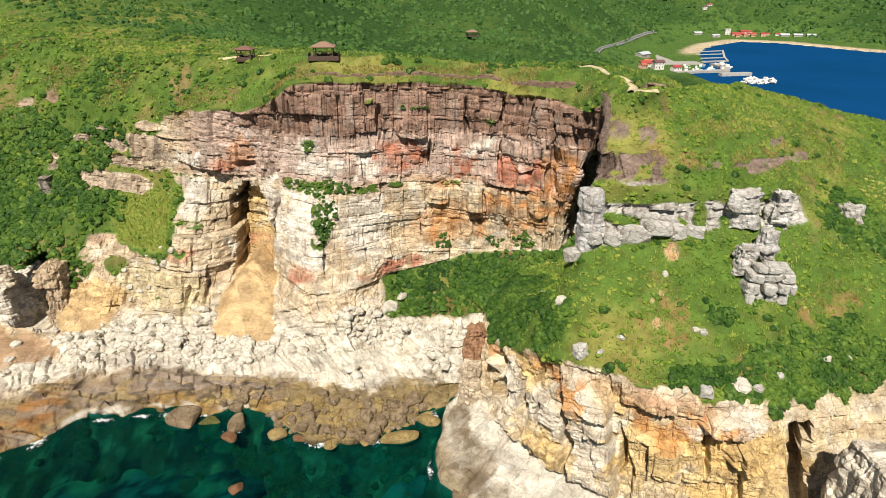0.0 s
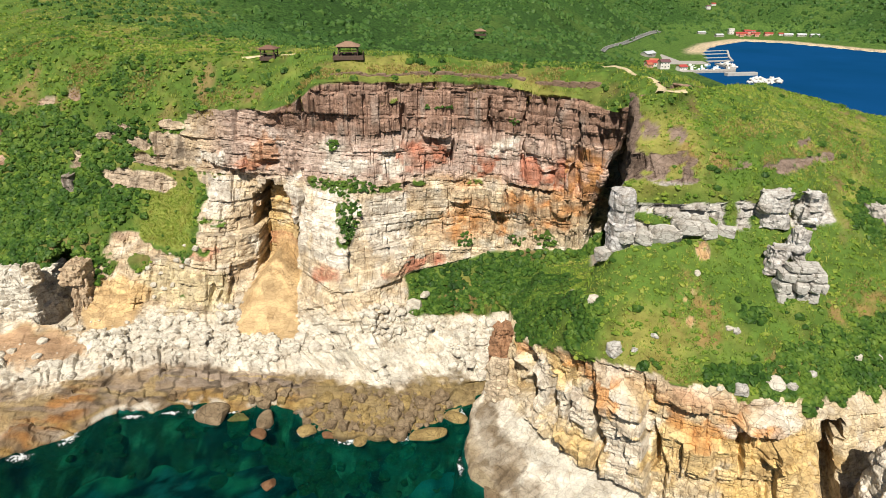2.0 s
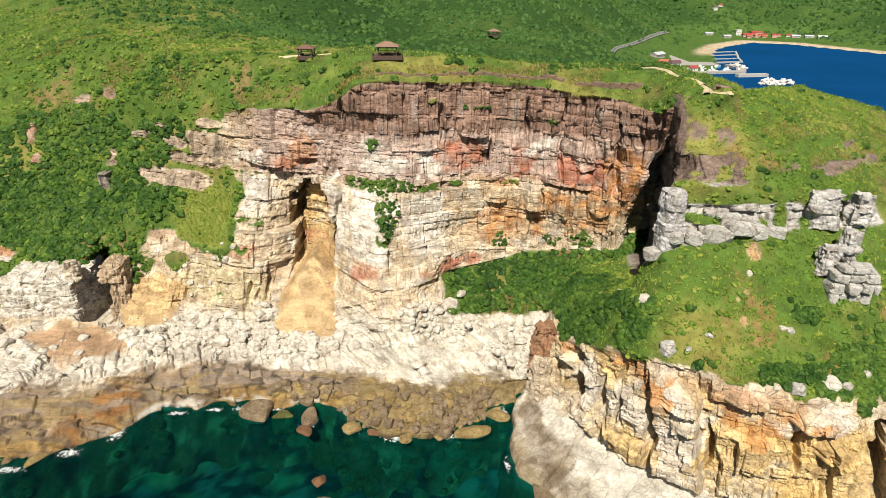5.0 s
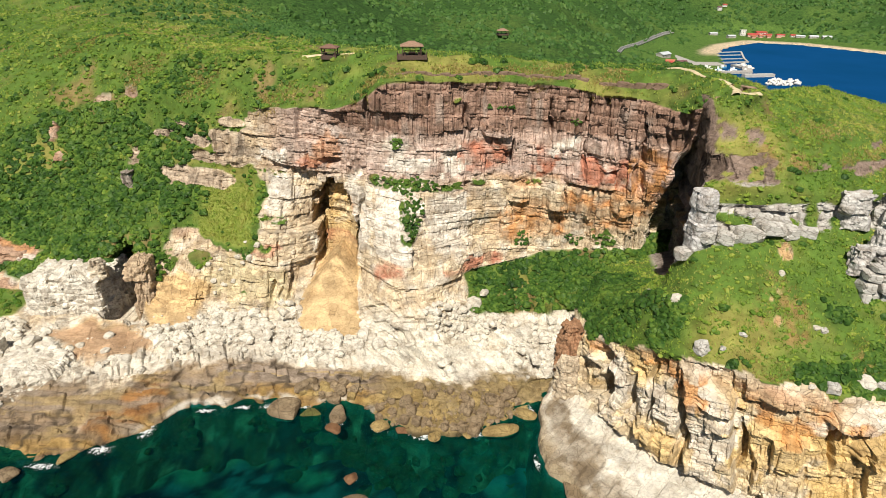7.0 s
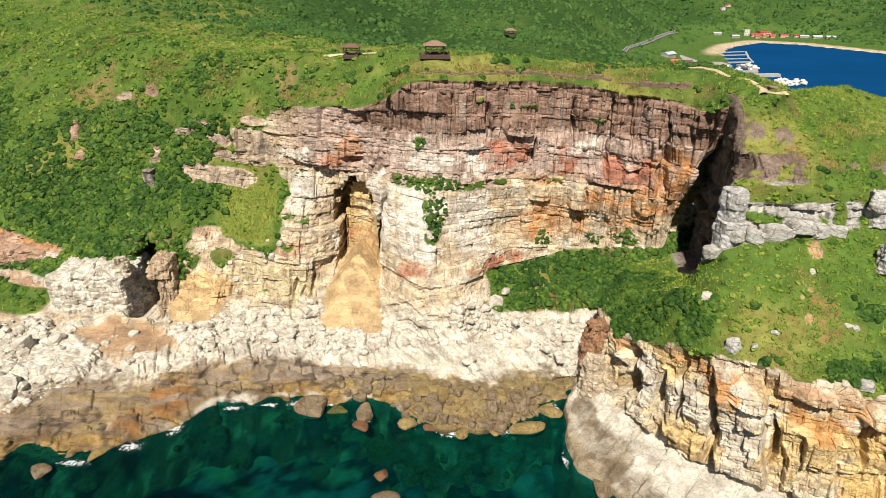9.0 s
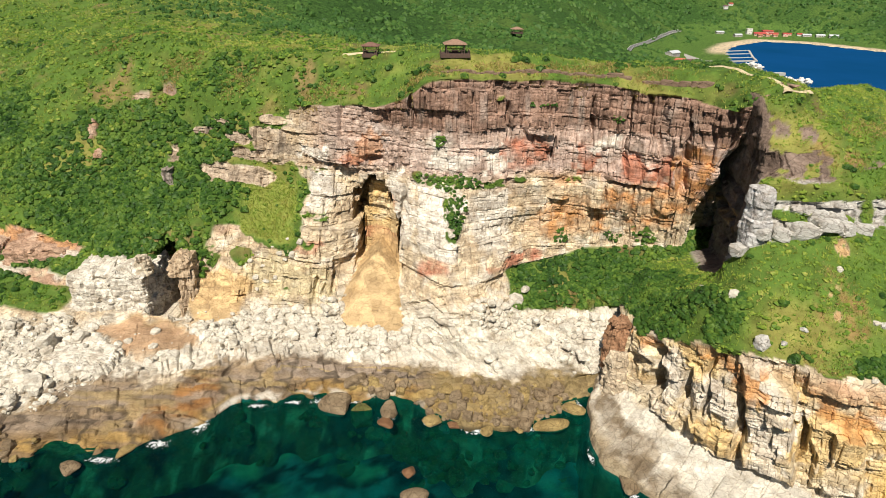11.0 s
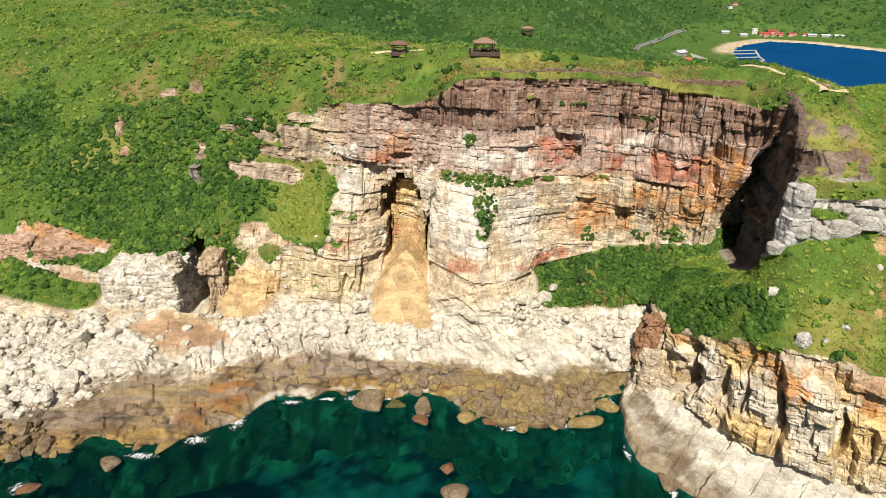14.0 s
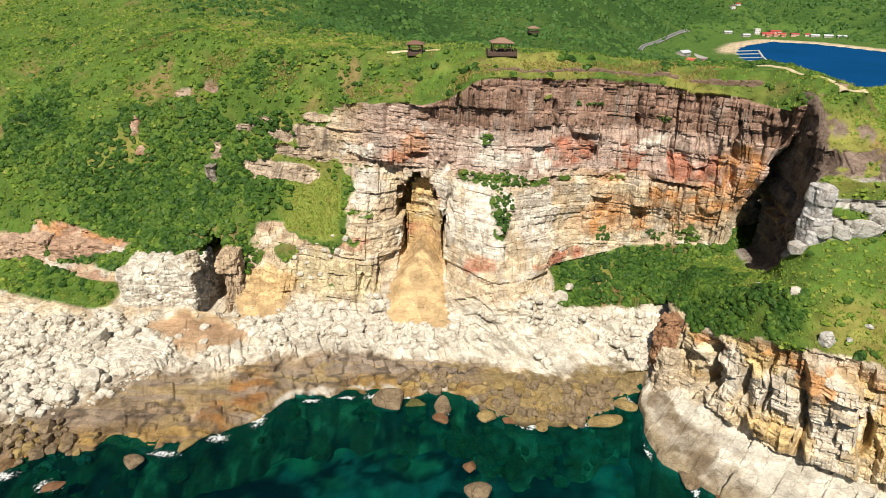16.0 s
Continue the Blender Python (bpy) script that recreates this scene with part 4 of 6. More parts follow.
pground = mix(pground, np.array((0.24, 0.15, 0.06)), ellipses(X, Z, [(33, 32, 3.5, 3.5), (46, 26.5, 5, 1.6), (28, 26, 4, 1.2), (60, 31, 6, 2), (38, 50, 8, 2), (56, 49, 9, 1.5)]) * step(-0.1, 0.4, cloud(P, 2.2, 3, 57)) * 0.8)
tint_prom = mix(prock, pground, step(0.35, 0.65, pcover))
cut_a, cut_b = int(np.searchsorted(plevel[:, 0], 3.0)), int(np.searchsorted(plevel[:, 0], 4.0))
tagged(sheet_object("rock_slab", prom[:cut_a + 1], tint_prom[:cut_a + 1], shelf_mat, smooth=False), "pale flat rock slab at the foot of the promontory", "rock slab", kind="structure")
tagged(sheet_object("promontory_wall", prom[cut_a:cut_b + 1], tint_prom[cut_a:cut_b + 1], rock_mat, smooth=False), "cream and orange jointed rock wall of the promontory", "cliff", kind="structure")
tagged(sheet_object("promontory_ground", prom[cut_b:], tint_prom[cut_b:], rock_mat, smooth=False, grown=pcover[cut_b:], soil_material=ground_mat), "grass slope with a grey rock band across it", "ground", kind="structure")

prom_grid, prom_level, prom_cover, prom_x, prom_y, prom_z = prom, plevel, pcover, X, Y, Z

# distant land round the bay ----------------------------------------------
HEIGHTS = [(0, 185, 42), (-100, 230, 50), (60, 190, 24), (-200, 300, 50), (-120, 300, 46), (-60, 300, 46), (0, 300, 26), (90, 300, 16), (160, 300, 6), (-300, 480, 110), (-150, 440, 66), (20, 416, 36), (120, 420, 22), (200, 420, 6),
           (-200, 650, 110), (0, 560, 46), (60, 640, 58), (165, 600, 15), (100, 800, 110), (250, 640, 8), (240, 800, 30), (330, 820, 4), (400, 870, 4), (460, 850, 4), (330, 1050, 95), (520, 960, 40), (600, 1150, 120), (700, 900, 60), (-400, 900, 190), (100, 1100, 190)]
BAY = [(150, 200), (205, 400), (215, 480), (212, 530), (240, 560), (255, 600), (290, 690), (330, 752), (385, 800), (430, 778), (470, 700), (520, 640), (640, 600), (1100, 560), (1500, 300), (1500, -600), (150, -600)]


def inside(px, py, ring):
    hit = np.zeros(px.shape, bool)
    near = np.full(px.shape, 1e9)
    for (ax, ay), (bx, by) in zip(ring, ring[1:] + ring[:1]):
        if ay != by:
            hit ^= ((ay > py) != (by > py)) & (px < (bx - ax) * (py - ay) / (by - ay) + ax)
        t = np.clip(((px - ax) * (bx - ax) + (py - ay) * (by - ay)) / ((bx - ax) ** 2 + (by - ay) ** 2), 0, 1)
        near = np.minimum(near, np.hypot(px - ax - t * (bx - ax), py - ay - t * (by - ay)))
    return hit, near


def land_height(gx, gy):
    top, total = 0, 0
    for cx, cy, cz in HEIGHTS:
        w = 1 / (((gx - cx) ** 2 + (gy - cy) ** 2) + 400) ** 1.7
        top, total = top + w * cz, total + w
    h = top / total
    p = np.stack([gx, gy, gx * 0], -1)
    h = h + (0.10 * h + 1) * cloud(p, 90, 4, 81)
    wet, near = inside(gx, gy, BAY)
    return np.where(wet, -4.0, 1.3 + np.maximum(h - 1.3, 0) * step(30, 120, near))


gx, gy = np.meshgrid(np.linspace(-800, 1100, 230), np.linspace(175, 1500, 180))
gz = land_height(gx, gy)
wet, near = inside(gx, gy, BAY)
far_tint = mix(np.broadcast_to(np.array((0.035, 0.08, 0.018)), (*gx.shape, 3)).copy(), np.array((0.075, 0.13, 0.028)), step(-0.1, 0.5, cloud(np.stack([gx, gy, gx * 0], -1), 60, 3, 83)))
far_tint = mix(far_tint, np.array((0.085, 0.155, 0.032)), step(480, 560, gy) * (1 - step(10, 18, gz)) * step(120, 180, gx) * 0.9)
far_tint = mix(far_tint, np.array((0.52, 0.42, 0.29)), (1 - step(16, 24, near)) * step(640, 680, gy))
tagged(sheet_object("distant_land", np.stack([gx, gy, gz], -1), far_tint, woods_mat), "green wooded hills round a bay", "hills", kind="structure")

# the sea -----------------------------------------------------------------
tagged(new("sea", mesh_from("sea", [(-3000, -1500, 0), (3000, -1500, 0), (3000, 3000, 0), (-3000, 3000, 0)], [(0, 1, 2, 3)], sea_mat)), "clear teal and blue sea water", "sea", kind="structure")
seabed_mat = stone_material("sea_bed", cracks=0.15, bump=0.8)
bx, by = np.meshgrid(np.linspace(-200, 120, 300), np.linspace(10, 110, 110))
bp = np.stack([bx, by, bx * 0], -1)
bz = -7.5 + 2.6 * cloud(bp, 22, 4, 131) + 1.2 * cloud(bp, 5, 3, 132)
bed_tint = mix(np.broadcast_to(np.array((0.06, 0.18, 0.15)), bp.shape).copy(), np.array((0.006, 0.014, 0.016)), step(-0.3, 0.12, cloud(bp, 15, 5, 133) + 0.35 * cloud(bp, 3, 2, 136) + 0.35 * (1 - step(45, 88, by))))
bed_tint = mix(bed_tint, np.array((0.010, 0.016, 0.014)), step(-0.05, 0.15, cloud(bp, 5.5, 4, 137) + 0.4 * cloud(bp, 1.8, 2, 138)) * 0.9)
bed_tint = mix(bed_tint, np.array((0.16, 0.30, 0.13)), step(0.05, 0.45, cloud(bp, 6, 4, 134)) * step(60, 85, by))
tagged(sheet_object("sea_bed", np.stack([bx, by, bz], -1), bed_tint, seabed_mat), "sea bed of dark rock and pale sand", "sea bed", kind="structure")
tagged(new("deep_sea_bed", mesh_from("deep_sea_bed", [(-3000, -1500, -12), (3000, -1500, -12), (3000, 3000, -12), (-3000, 3000, -12)], [(0, 1, 2, 3)], plain_material("deep_bed", (0.01, 0.04, 0.07)))), "deep dark sea bed", "sea bed", kind="structure")

# plants ------------------------------------------------------------------
rng = np.random.default_rng(11)


def leaf_mass(seed, sides, rings, flat):
    """The dense inside of a bush: a low dome of uneven facets, as loose triangles."""
    r = np.random.default_rng(seed + 500)
    ring = []
    for k in range(rings):
        up = k / rings
        turn = (np.arange(sides) + 0.5 * k + 0.35 * r.normal(size=sides)) * 2 * np.pi / sides
        wide = 0.86 * math.cos(1.35 * up) * (0.72 + 0.5 * r.random(sides))
        ring.append(np.stack([wide * np.cos(turn), wide * np.sin(turn), flat * (-0.3 + 1.05 * math.sin(1.5 * up) * (0.8 + 0.4 * r.random(sides)))], -1))
    top = np.array([0.15 * r.normal(), 0.15 * r.normal(), flat * 0.82])
    faces = []
    for a, b in zip(ring, ring[1:]):
        for k in range(sides):
            n = (k + 1) % sides
            faces += [(a[k], a[n], b[k]), (a[n], b[n], b[k])]
    faces += [(ring[-1][k], ring[-1][(k + 1) % sides], top) for k in range(sides)]
    return np.array(faces).reshape(-1, 3)


def shrub_shape(seed, leaves, leaf, flat=0.8, sides=0, rings=2):
    """A clump of single leaves on a lumpy, gappy shell one metre in radius, with a dense inside if sides are given."""
    r = np.random.default_rng(seed)
    d = r.normal(size=(leaves, 3))
    d[:, 2] = np.abs(d[:, 2]) * 1.1 - 0.25
    d /= np.linalg.norm(d, axis=1, keepdims=True)
    lump = 0.78 + 0.30 * cloud(d * 3 + seed, 1.6, 2, seed)
    centre = d * (lump * (0.75 + 0.3 * r.random(leaves)))[:, None] * np.array([1, 1, flat])
    n = d + 0.7 * r.normal(size=(leaves, 3)) + np.array([0, 0, 0.35])
    n /= np.linalg.norm(n, axis=1, keepdims=True)
    a = np.cross(n, r.normal(size=(leaves, 3)))
    a /= np.linalg.norm(a, axis=1, keepdims=True)
    b = np.cross(n, a)
    size = (leaf * (0.6 + 0.8 * r.random(leaves)))[:, None]
    clump = np.stack([centre + a * size, centre - 0.6 * a * size + 0.8 * b * size, centre - 0.6 * a * size - 0.8 * b * size], 1).reshape(-1, 3)
    return np.concatenate([clump, leaf_mass(seed, sides, rings, flat)]) if sides else clump


def tuft_shape(seed, blades):
    """Bent blades of tall grass, one metre high."""
    r = np.random.default_rng(seed)
    turn = r.random(blades) * 6.28
    foot = np.stack([0.45 * np.cos(turn * 3.1), 0.45 * np.sin(turn * 2.3), np.full(blades, -0.15)], -1) * r.random((blades, 1)) ** 0.5
    side = np.stack([np.cos(turn), np.sin(turn), 0 * turn], -1) * (0.055 + 0.06 * r.random((blades, 1)))
    lean = np.stack([np.cos(turn + 1.6), np.sin(turn + 1.6), 0 * turn], -1) * (0.15 + 0.55 * r.random((blades, 1)))
    tip = foot + lean + np.array([0, 0, 1.0]) * (0.6 + 0.5 * r.random((blades, 1)))
    return np.stack([foot - side, foot + side, tip], 1).reshape(-1, 3)


SHRUBS = [shrub_shape(k, 26, 0.22, 0.8, 7, 2) for k in range(6)]
BRUSH = [shrub_shape(80 + k, 14, 0.2, 0.7, 6, 2) for k in range(6)]
TUFTS = [tuft_shape(20 + k, 6) for k in range(6)]
HERBS = [shrub_shape(60 + k, 14, 0.19, 0.6) for k in range(6)]
CROWNS = [shrub_shape(40 + k, 12, 0.17, 0.95, 7, 2) for k in range(6)]


def sample(g, weight, count):
    """Random places on a grid, as thick as the weight asks for."""
    a = g[:-1, 1:] - g[:-1, :-1]
    b = g[1:, :-1] - g[:-1, :-1]
    area = np.linalg.norm(np.cross(a, b), axis=-1) * weight[:-1, :-1]
    pick = rng.choice(area.size, count, p=(area / area.sum()).ravel())
    i, j = np.unravel_index(pick, area.shape)
    f, h = rng.random((2, count, 1))
    return g[i, j] + f * a[i, j] + h * b[i, j]


def planting(name, places, sizes, shapes, mat, label, category, sink=0.0):
    """One mesh of many plants."""
    turn, which = rng.random(len(places)) * 6.28, rng.integers(0, len(shapes), len(places))
    blocks = []
    for k, shape in enumerate(shapes):
        m = which == k
        c, s_, z = np.cos(turn[m])[:, None], np.sin(turn[m])[:, None], sizes[m][:, None]
        x = (c * shape[:, 0] - s_ * shape[:, 1]) * z
        y = (s_ * shape[:, 0] + c * shape[:, 1]) * z
        blocks.append((np.stack([x, y, shape[:, 2] * z], -1) + places[m][:, None] - np.array([0, 0, sink])).reshape(-1, 3))
    verts = np.concatenate(blocks)
    ob = new(name, mesh_from(name, verts, np.arange(len(verts)).reshape(-1, 3), mat))
    return tagged(ob, label, category, kind="stuff")


# shrubs on the slope beside the cliff, on the terrace below it, on the ledges
GX, GZ, GL = main_x, main_z, main_level
patchy = step(-0.35, 0.25, cloud(main_grid, 8, 3, 101))
thicket = ellipses(GX, GZ, [(-104, 30, 17, 14), (-98, 17, 11, 6), (-122, 24, 12, 8), (-86, 27, 5, 4), (-88, 35, 6, 2.5), (-130, 13, 22, 2.5), (-114, 40, 14, 6), (-83, 41, 10, 4), (-150, 36, 10, 10), (-133, 30, 14, 9)]) * step(4.5, 4.8, GL)
terrace = step(-14, -10, GX) * step(4.15, 4.35, GL) * (1 - step(4.95, 5.05, GL))
growing = step(0.5, 0.7, main_cover)
hill_grass = 1 - step(-95, -60, GX + 0.25 * (main_grid[..., 1] - 200))
near_ground = np.maximum(1 - step(11.0, 11.3, GL), hill_grass)
places = sample(main_grid, growing * near_ground * np.maximum(thicket * (0.5 + 0.5 * patchy), 0.16 * patchy * step(-0.1, 0.4, cloud(main_grid, 4, 2, 103))), 6400)
planting("slope_shrubs", places, 0.5 + 1.0 * rng.random(len(places)) ** 1.7, SHRUBS, leaf_mat, "dense dark green shrubs on the slope beside the cliff", "shrubs")
mound = ellipses(GX, GZ, [(-72, 26, 9, 6), (-70, 20.5, 8, 2)]) * step(5, 5.2, GL) * (1 - step(7.4, 7.6, GL))
thicket = thicket * (1 - mound)
brush = (1 - mound) * growing * near_ground * (1 - step(-58, -44, GX)) * step(4.5, 4.8, GL) * (1 - step(10.3, 10.9, GL)) * (1 - 0.6 * thicket) * (0.2 + 0.8 * step(-0.4, 0.1, cloud(main_grid, 6, 3, 114)))
places = sample(main_grid, brush, 8600)
planting("slope_brush", places, 0.4 + 0.8 * rng.random(len(places)) ** 1.7, BRUSH, brush_mat, "mid-green leafy brush covering the slope", "shrubs")
places = sample(main_grid, growing * terrace * (0.55 + 0.45 * patchy), 1500)
planting("terrace_shrubs", places, 0.55 + 0.75 * rng.random(len(places)), SHRUBS, leaf_mat, "dense green shrubs on the terrace below the cliff", "shrubs")
spots = ellipses(GX, GZ, [(-27, 34.5, 8, 1.3), (-26, 29, 2.2, 4), (-30, 43, 1.2, 1.2), (18, 21.5, 2.5, 1.5), (-7, 50.5, 3, .5), (10, 48, 1.5, 1), (0, 19, 2, 1.5), (-87, 14, 3, 2), (-66, 17, 2, 1), (12, 20, 1.5, 1)]) * step(5, 5.1, GL) * (1 - step(9, 9.1, GL))
places = sample(main_grid, spots, 420)
planting("cliff_shrubs", places, 0.25 + 0.45 * rng.random(len(places)), SHRUBS, leaf_mat, "small shrubs rooted on the cliff ledges", "shrubs")
# grass, but not on the footpath
trodden = ellipses(main_grid[..., 0], main_grid[..., 1], [(32.3, 121, 1.3, 5), (31.5, 130, 1.3, 7), (-49, 147, 7, 1.6)])
worn = ellipses(prom_x, prom_y, [(34.0, 106.5, 1.2, 3), (33.6, 113, 0.7, 4), (36.5, 106.5, 2, 0.7)])
places = sample(main_grid, growing * near_ground * (1 - 0.8 * thicket) * (1 - terrace) * (0.35 + 0.65 * step(-0.5, 0.1, cloud(main_grid, 5, 3, 105))) * (1 - 0.5 * step(9.9, 10.6, GL)) * (1 - trodden), 26000)
planting("plateau_grass", places, 0.32 + 0.55 * rng.random(len(places)), TUFTS, grass_mat, "tall light green grass on the plateau and slope", "grass")
places = sample(main_grid, growing * near_ground * (1 - 0.85 * thicket) * (1 - terrace) * (0.25 + 0.75 * step(-0.4, 0.3, cloud(main_grid, 7, 3, 106))) * (1 - 0.4 * step(9.9, 10.6, GL)) * (1 - trodden), 7500)
planting("plateau_herbs", places, 0.3 + 0.5 * rng.random(len(places)), HERBS, herb_mat, "low leafy green plants covering the slope", "plants")
bushy = ellipses(main_grid[..., 0], main_grid[..., 1], [(18, 138, 12, 6), (34, 138, 6, 10), (-5, 146, 12, 5), (-70, 152, 12, 3), (-125, 178, 14, 5), (-60, 143, 6, 2), (-88, 152, 8, 4)]) * step(9.0, 9.1, GL)
places = sample(main_grid, growing * bushy * (0.2 + 0.8 * step(-0.2, 0.3, cloud(main_grid, 5, 2, 108))) * (1 - trodden), 900)
planting("plateau_shrubs", places, 0.4 + 0.6 * rng.random(len(places)), SHRUBS, leaf_mat, "green shrubs scattered on the plateau", "shrubs")
PG = prom_grid
pgrow = step(0.5, 0.7, prom_cover) * (1 - step(9.6, 9.9, prom_level))
pthick = ellipses(prom_x, prom_y, [(11, 97, 5, 10), (13, 86, 4.5, 6), (17, 78, 3, 3), (16, 104, 5, 8), (50, 67, 9, 4), (62, 72, 10, 4.5), (43, 66, 4, 3), (36, 66.5, 4, 1.6), (41, 74, 2, 2), (80, 74, 12, 5), (24, 68.5, 2, 1), (70, 92, 6, 5)])
places = sample(PG, pgrow * np.maximum(pthick, 0.05 * step(0.1, 0.4, cloud(PG, 4, 2, 107))), 3000)
planting("promontory_shrubs", places, 0.4 + 0.7 * rng.random(len(places)), SHRUBS, leaf_mat, "dark green shrubs along the edge of the promontory", "shrubs")
places = sample(PG, pgrow * (1 - 0.8 * pthick) * (0.3 + 0.7 * step(-0.5, 0.1, cloud(PG, 5, 3, 109))) * (1 - 0.5 * step(72, 90, prom_x)) * (1 - worn), 16000)
planting("promontory_grass", places, 0.28 + 0.42 * rng.random(len(places)), TUFTS, grass_mat, "green and dry grass on the promontory slope", "grass")
places = sample(main_grid, step(10.7, 11.0, GL) * (1 - 0.85 * hill_grass) * (0.3 + 0.7 * step(-0.2, 0.3, cloud(main_grid, 25, 3, 113))), 4200)
planting("hillside_shrubs", places, 0.6 + 1.2 * rng.random(len(places)), CROWNS, forest_mat, "green scrub on the hillside behind the plateau", "shrubs")
places = sample(main_grid, growing * mound, 4200)
planting("mound_grass", places, 0.22 + 0.33 * rng.random(len(places)), TUFTS, grass_mat, "long light green grass on the mound beside the cave", "grass")
dry_mat = leaf_material("dry_grass_blades", [(0.0, (0.16, 0.17, 0.04)), (0.5, (0.36, 0.27, 0.09)), (1.0, (0.50, 0.38, 0.16))])
brown = ellipses(main_grid[..., 0], main_grid[..., 1], [(5, 135, 10, 3), (-12, 134, 9, 2), (-33, 130, 7, 2.5), (-60, 139, 9, 3), (-100, 158, 6, 3), (18, 130, 5, 2.5), (-118, 172, 10, 3), (-82, 150, 6, 3)]) * step(8.6, 9, GL) * (1 - step(10.5, 10.8, GL))
places = sample(main_grid, brown, 5000)
planting("dry_grass", places, 0.3 + 0.4 * rng.random(len(places)), TUFTS, dry_mat, "dry tan grass along the brink of the cliff", "grass")
places = sample(PG, pgrow * ellipses(prom_x, prom_z, [(36, 49.5, 8, 1.8), (55, 49, 9, 1.4), (33, 32.5, 3.5, 3), (46, 27, 5, 2), (28, 26, 4, 1.2), (62, 32, 6, 2), (45, 53, 7, 1.4), (70, 48, 6, 3)]), 4000)
planting("promontory_dry_grass", places, 0.25 + 0.35 * rng.random(len(places)), TUFTS, dry_mat, "dry brown grass on the promontory slope", "grass")
places = sample(PG, step(9.25, 9.5, prom_level) * (prom_x > 40), 900)
planting("coast_scrub", places, 0.9 + 1.6 * rng.random(len(places)), CROWNS, forest_mat, "green scrub on the far side of the promontory", "shrubs")
places = sample(PG, pgrow * (1 - 0.8 * pthick) * (0.25 + 0.75 * step(-0.4, 0.3, cloud(PG, 6, 3, 110))) * (1 - 0.5 * step(72, 90, prom_x)) * (1 - worn), 6500)
planting("promontory_herbs", places, 0.26 + 0.42 * rng.random(len(places)), HERBS, herb_mat, "low leafy green plants on the promontory slope", "plants")
places = sample(PG, pgrow * (1 - 0.7 * pthick) * (0.35 + 0.65 * step(-0.3, 0.2, cloud(PG, 5, 3, 115))) * (1 - worn), 6500)
planting("promontory_brush", places, 0.25 + 0.45 * rng.random(len(places)) ** 1.5, BRUSH, light_brush_mat, "light green leafy brush on the promontory slope", "shrubs")
# woods of the hills, kept only where the camera's line of sight reaches
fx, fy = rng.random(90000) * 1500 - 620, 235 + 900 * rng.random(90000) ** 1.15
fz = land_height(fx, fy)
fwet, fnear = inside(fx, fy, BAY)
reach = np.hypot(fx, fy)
meadow = step(0.25, 0.5, cloud(np.stack([fx, fy, fx * 0], -1), 70, 3, 111)) * (fx < -130) * (fy < 380)
village_plain = (np.abs(fx - 300) < 190) & (fy > 480) & (fy < 960) & (fz < 14)
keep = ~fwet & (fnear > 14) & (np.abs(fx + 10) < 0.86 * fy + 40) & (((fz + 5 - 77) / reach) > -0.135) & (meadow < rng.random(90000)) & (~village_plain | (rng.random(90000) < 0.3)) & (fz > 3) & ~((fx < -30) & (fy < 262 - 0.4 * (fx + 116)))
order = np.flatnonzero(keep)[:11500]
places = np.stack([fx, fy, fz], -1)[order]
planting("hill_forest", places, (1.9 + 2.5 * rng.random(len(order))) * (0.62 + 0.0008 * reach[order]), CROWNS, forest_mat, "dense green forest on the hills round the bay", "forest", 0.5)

# rocks -------------------------------------------------------------------
def part(name, bm, mat, parent=None, label=""):
    """One mesh object from a bmesh, under a thing or a part."""
    me = bpy.data.meshes.new(name)
    bm.to_mesh(me)
    bm.free()
    me.materials.append(mat)
    ob = new(name, me)
    ob.parent = parent
    return tagged(ob, label)


def ground_z(x, y):
    """Height of the nearest point of the headland in plan."""
    best = (1e9, 0)
    for g in (prom_grid, main_grid):
        d = (g[..., 0] - x) ** 2 + (g[..., 1] - y) ** 2
        k = np.argmin(d)
        if d.ravel()[k] < best[0] - 0.3:
            best = (d.ravel()[k], g[..., 2].ravel()[k])
    return float(best[1])


def ground_top(x, y):
    """Height of the uppermost ground within a pace of a place."""
    best = -1e9
    for g in (prom_grid, main_grid):
        d = (g[..., 0] - x) ** 2 + (g[..., 1] - y) ** 2
        near_by = d < 0.55
        if near_by.any():
            best = max(best, float(g[..., 2][near_by].max()))
    return best if best > -1e8 else ground_z(x, y)


def boulder_shape(seed, detail=2, angular=0.5):
    """A broken boulder about one metre in radius: a ball cut by random planes and worn."""
    r = np.random.default_rng(seed)
    bm = bmesh.new()
    bmesh.ops.create_icosphere(bm, subdivisions=detail, radius=1)
    v = np.array([p.co[:] for p in bm.verts])
    f = np.array([[p.index for p in q.verts] for q in bm.faces])
    bm.free()
    for _ in range(11):
        n = r.normal(size=3)
        n /= np.linalg.norm(n)
        over = np.maximum(v @ n - (0.55 + 0.35 * r.random()), 0)
        v = v - angular * over[:, None] * n
    v = v * (1 + 0.16 * cloud(v + seed, 0.8, 3, seed))[:, None]
    return v * np.array([1, 0.8 + 0.3 * r.random(), 0.62 + 0.25 * r.random()]), f


def block_shape(seed, detail=2):
    """A squarish joint block with broken corners, about one metre in half width."""
    v, f = boulder_shape(seed, detail, 0.95)
    r = np.random.default_rng(seed)
    big = np.max(np.abs(v), axis=1, keepdims=True)
    v = v * (0.04 + 0.96 / np.maximum(big, 0.3))
    for _ in range(5):
        n = r.normal(size=3)
        n /= np.linalg.norm(n)
        v = v - np.maximum(v @ n - (0.95 + 0.25 * r.random()), 0)[:, None] * n
    return v * (0.85 + 0.25 * r.random(3)), f


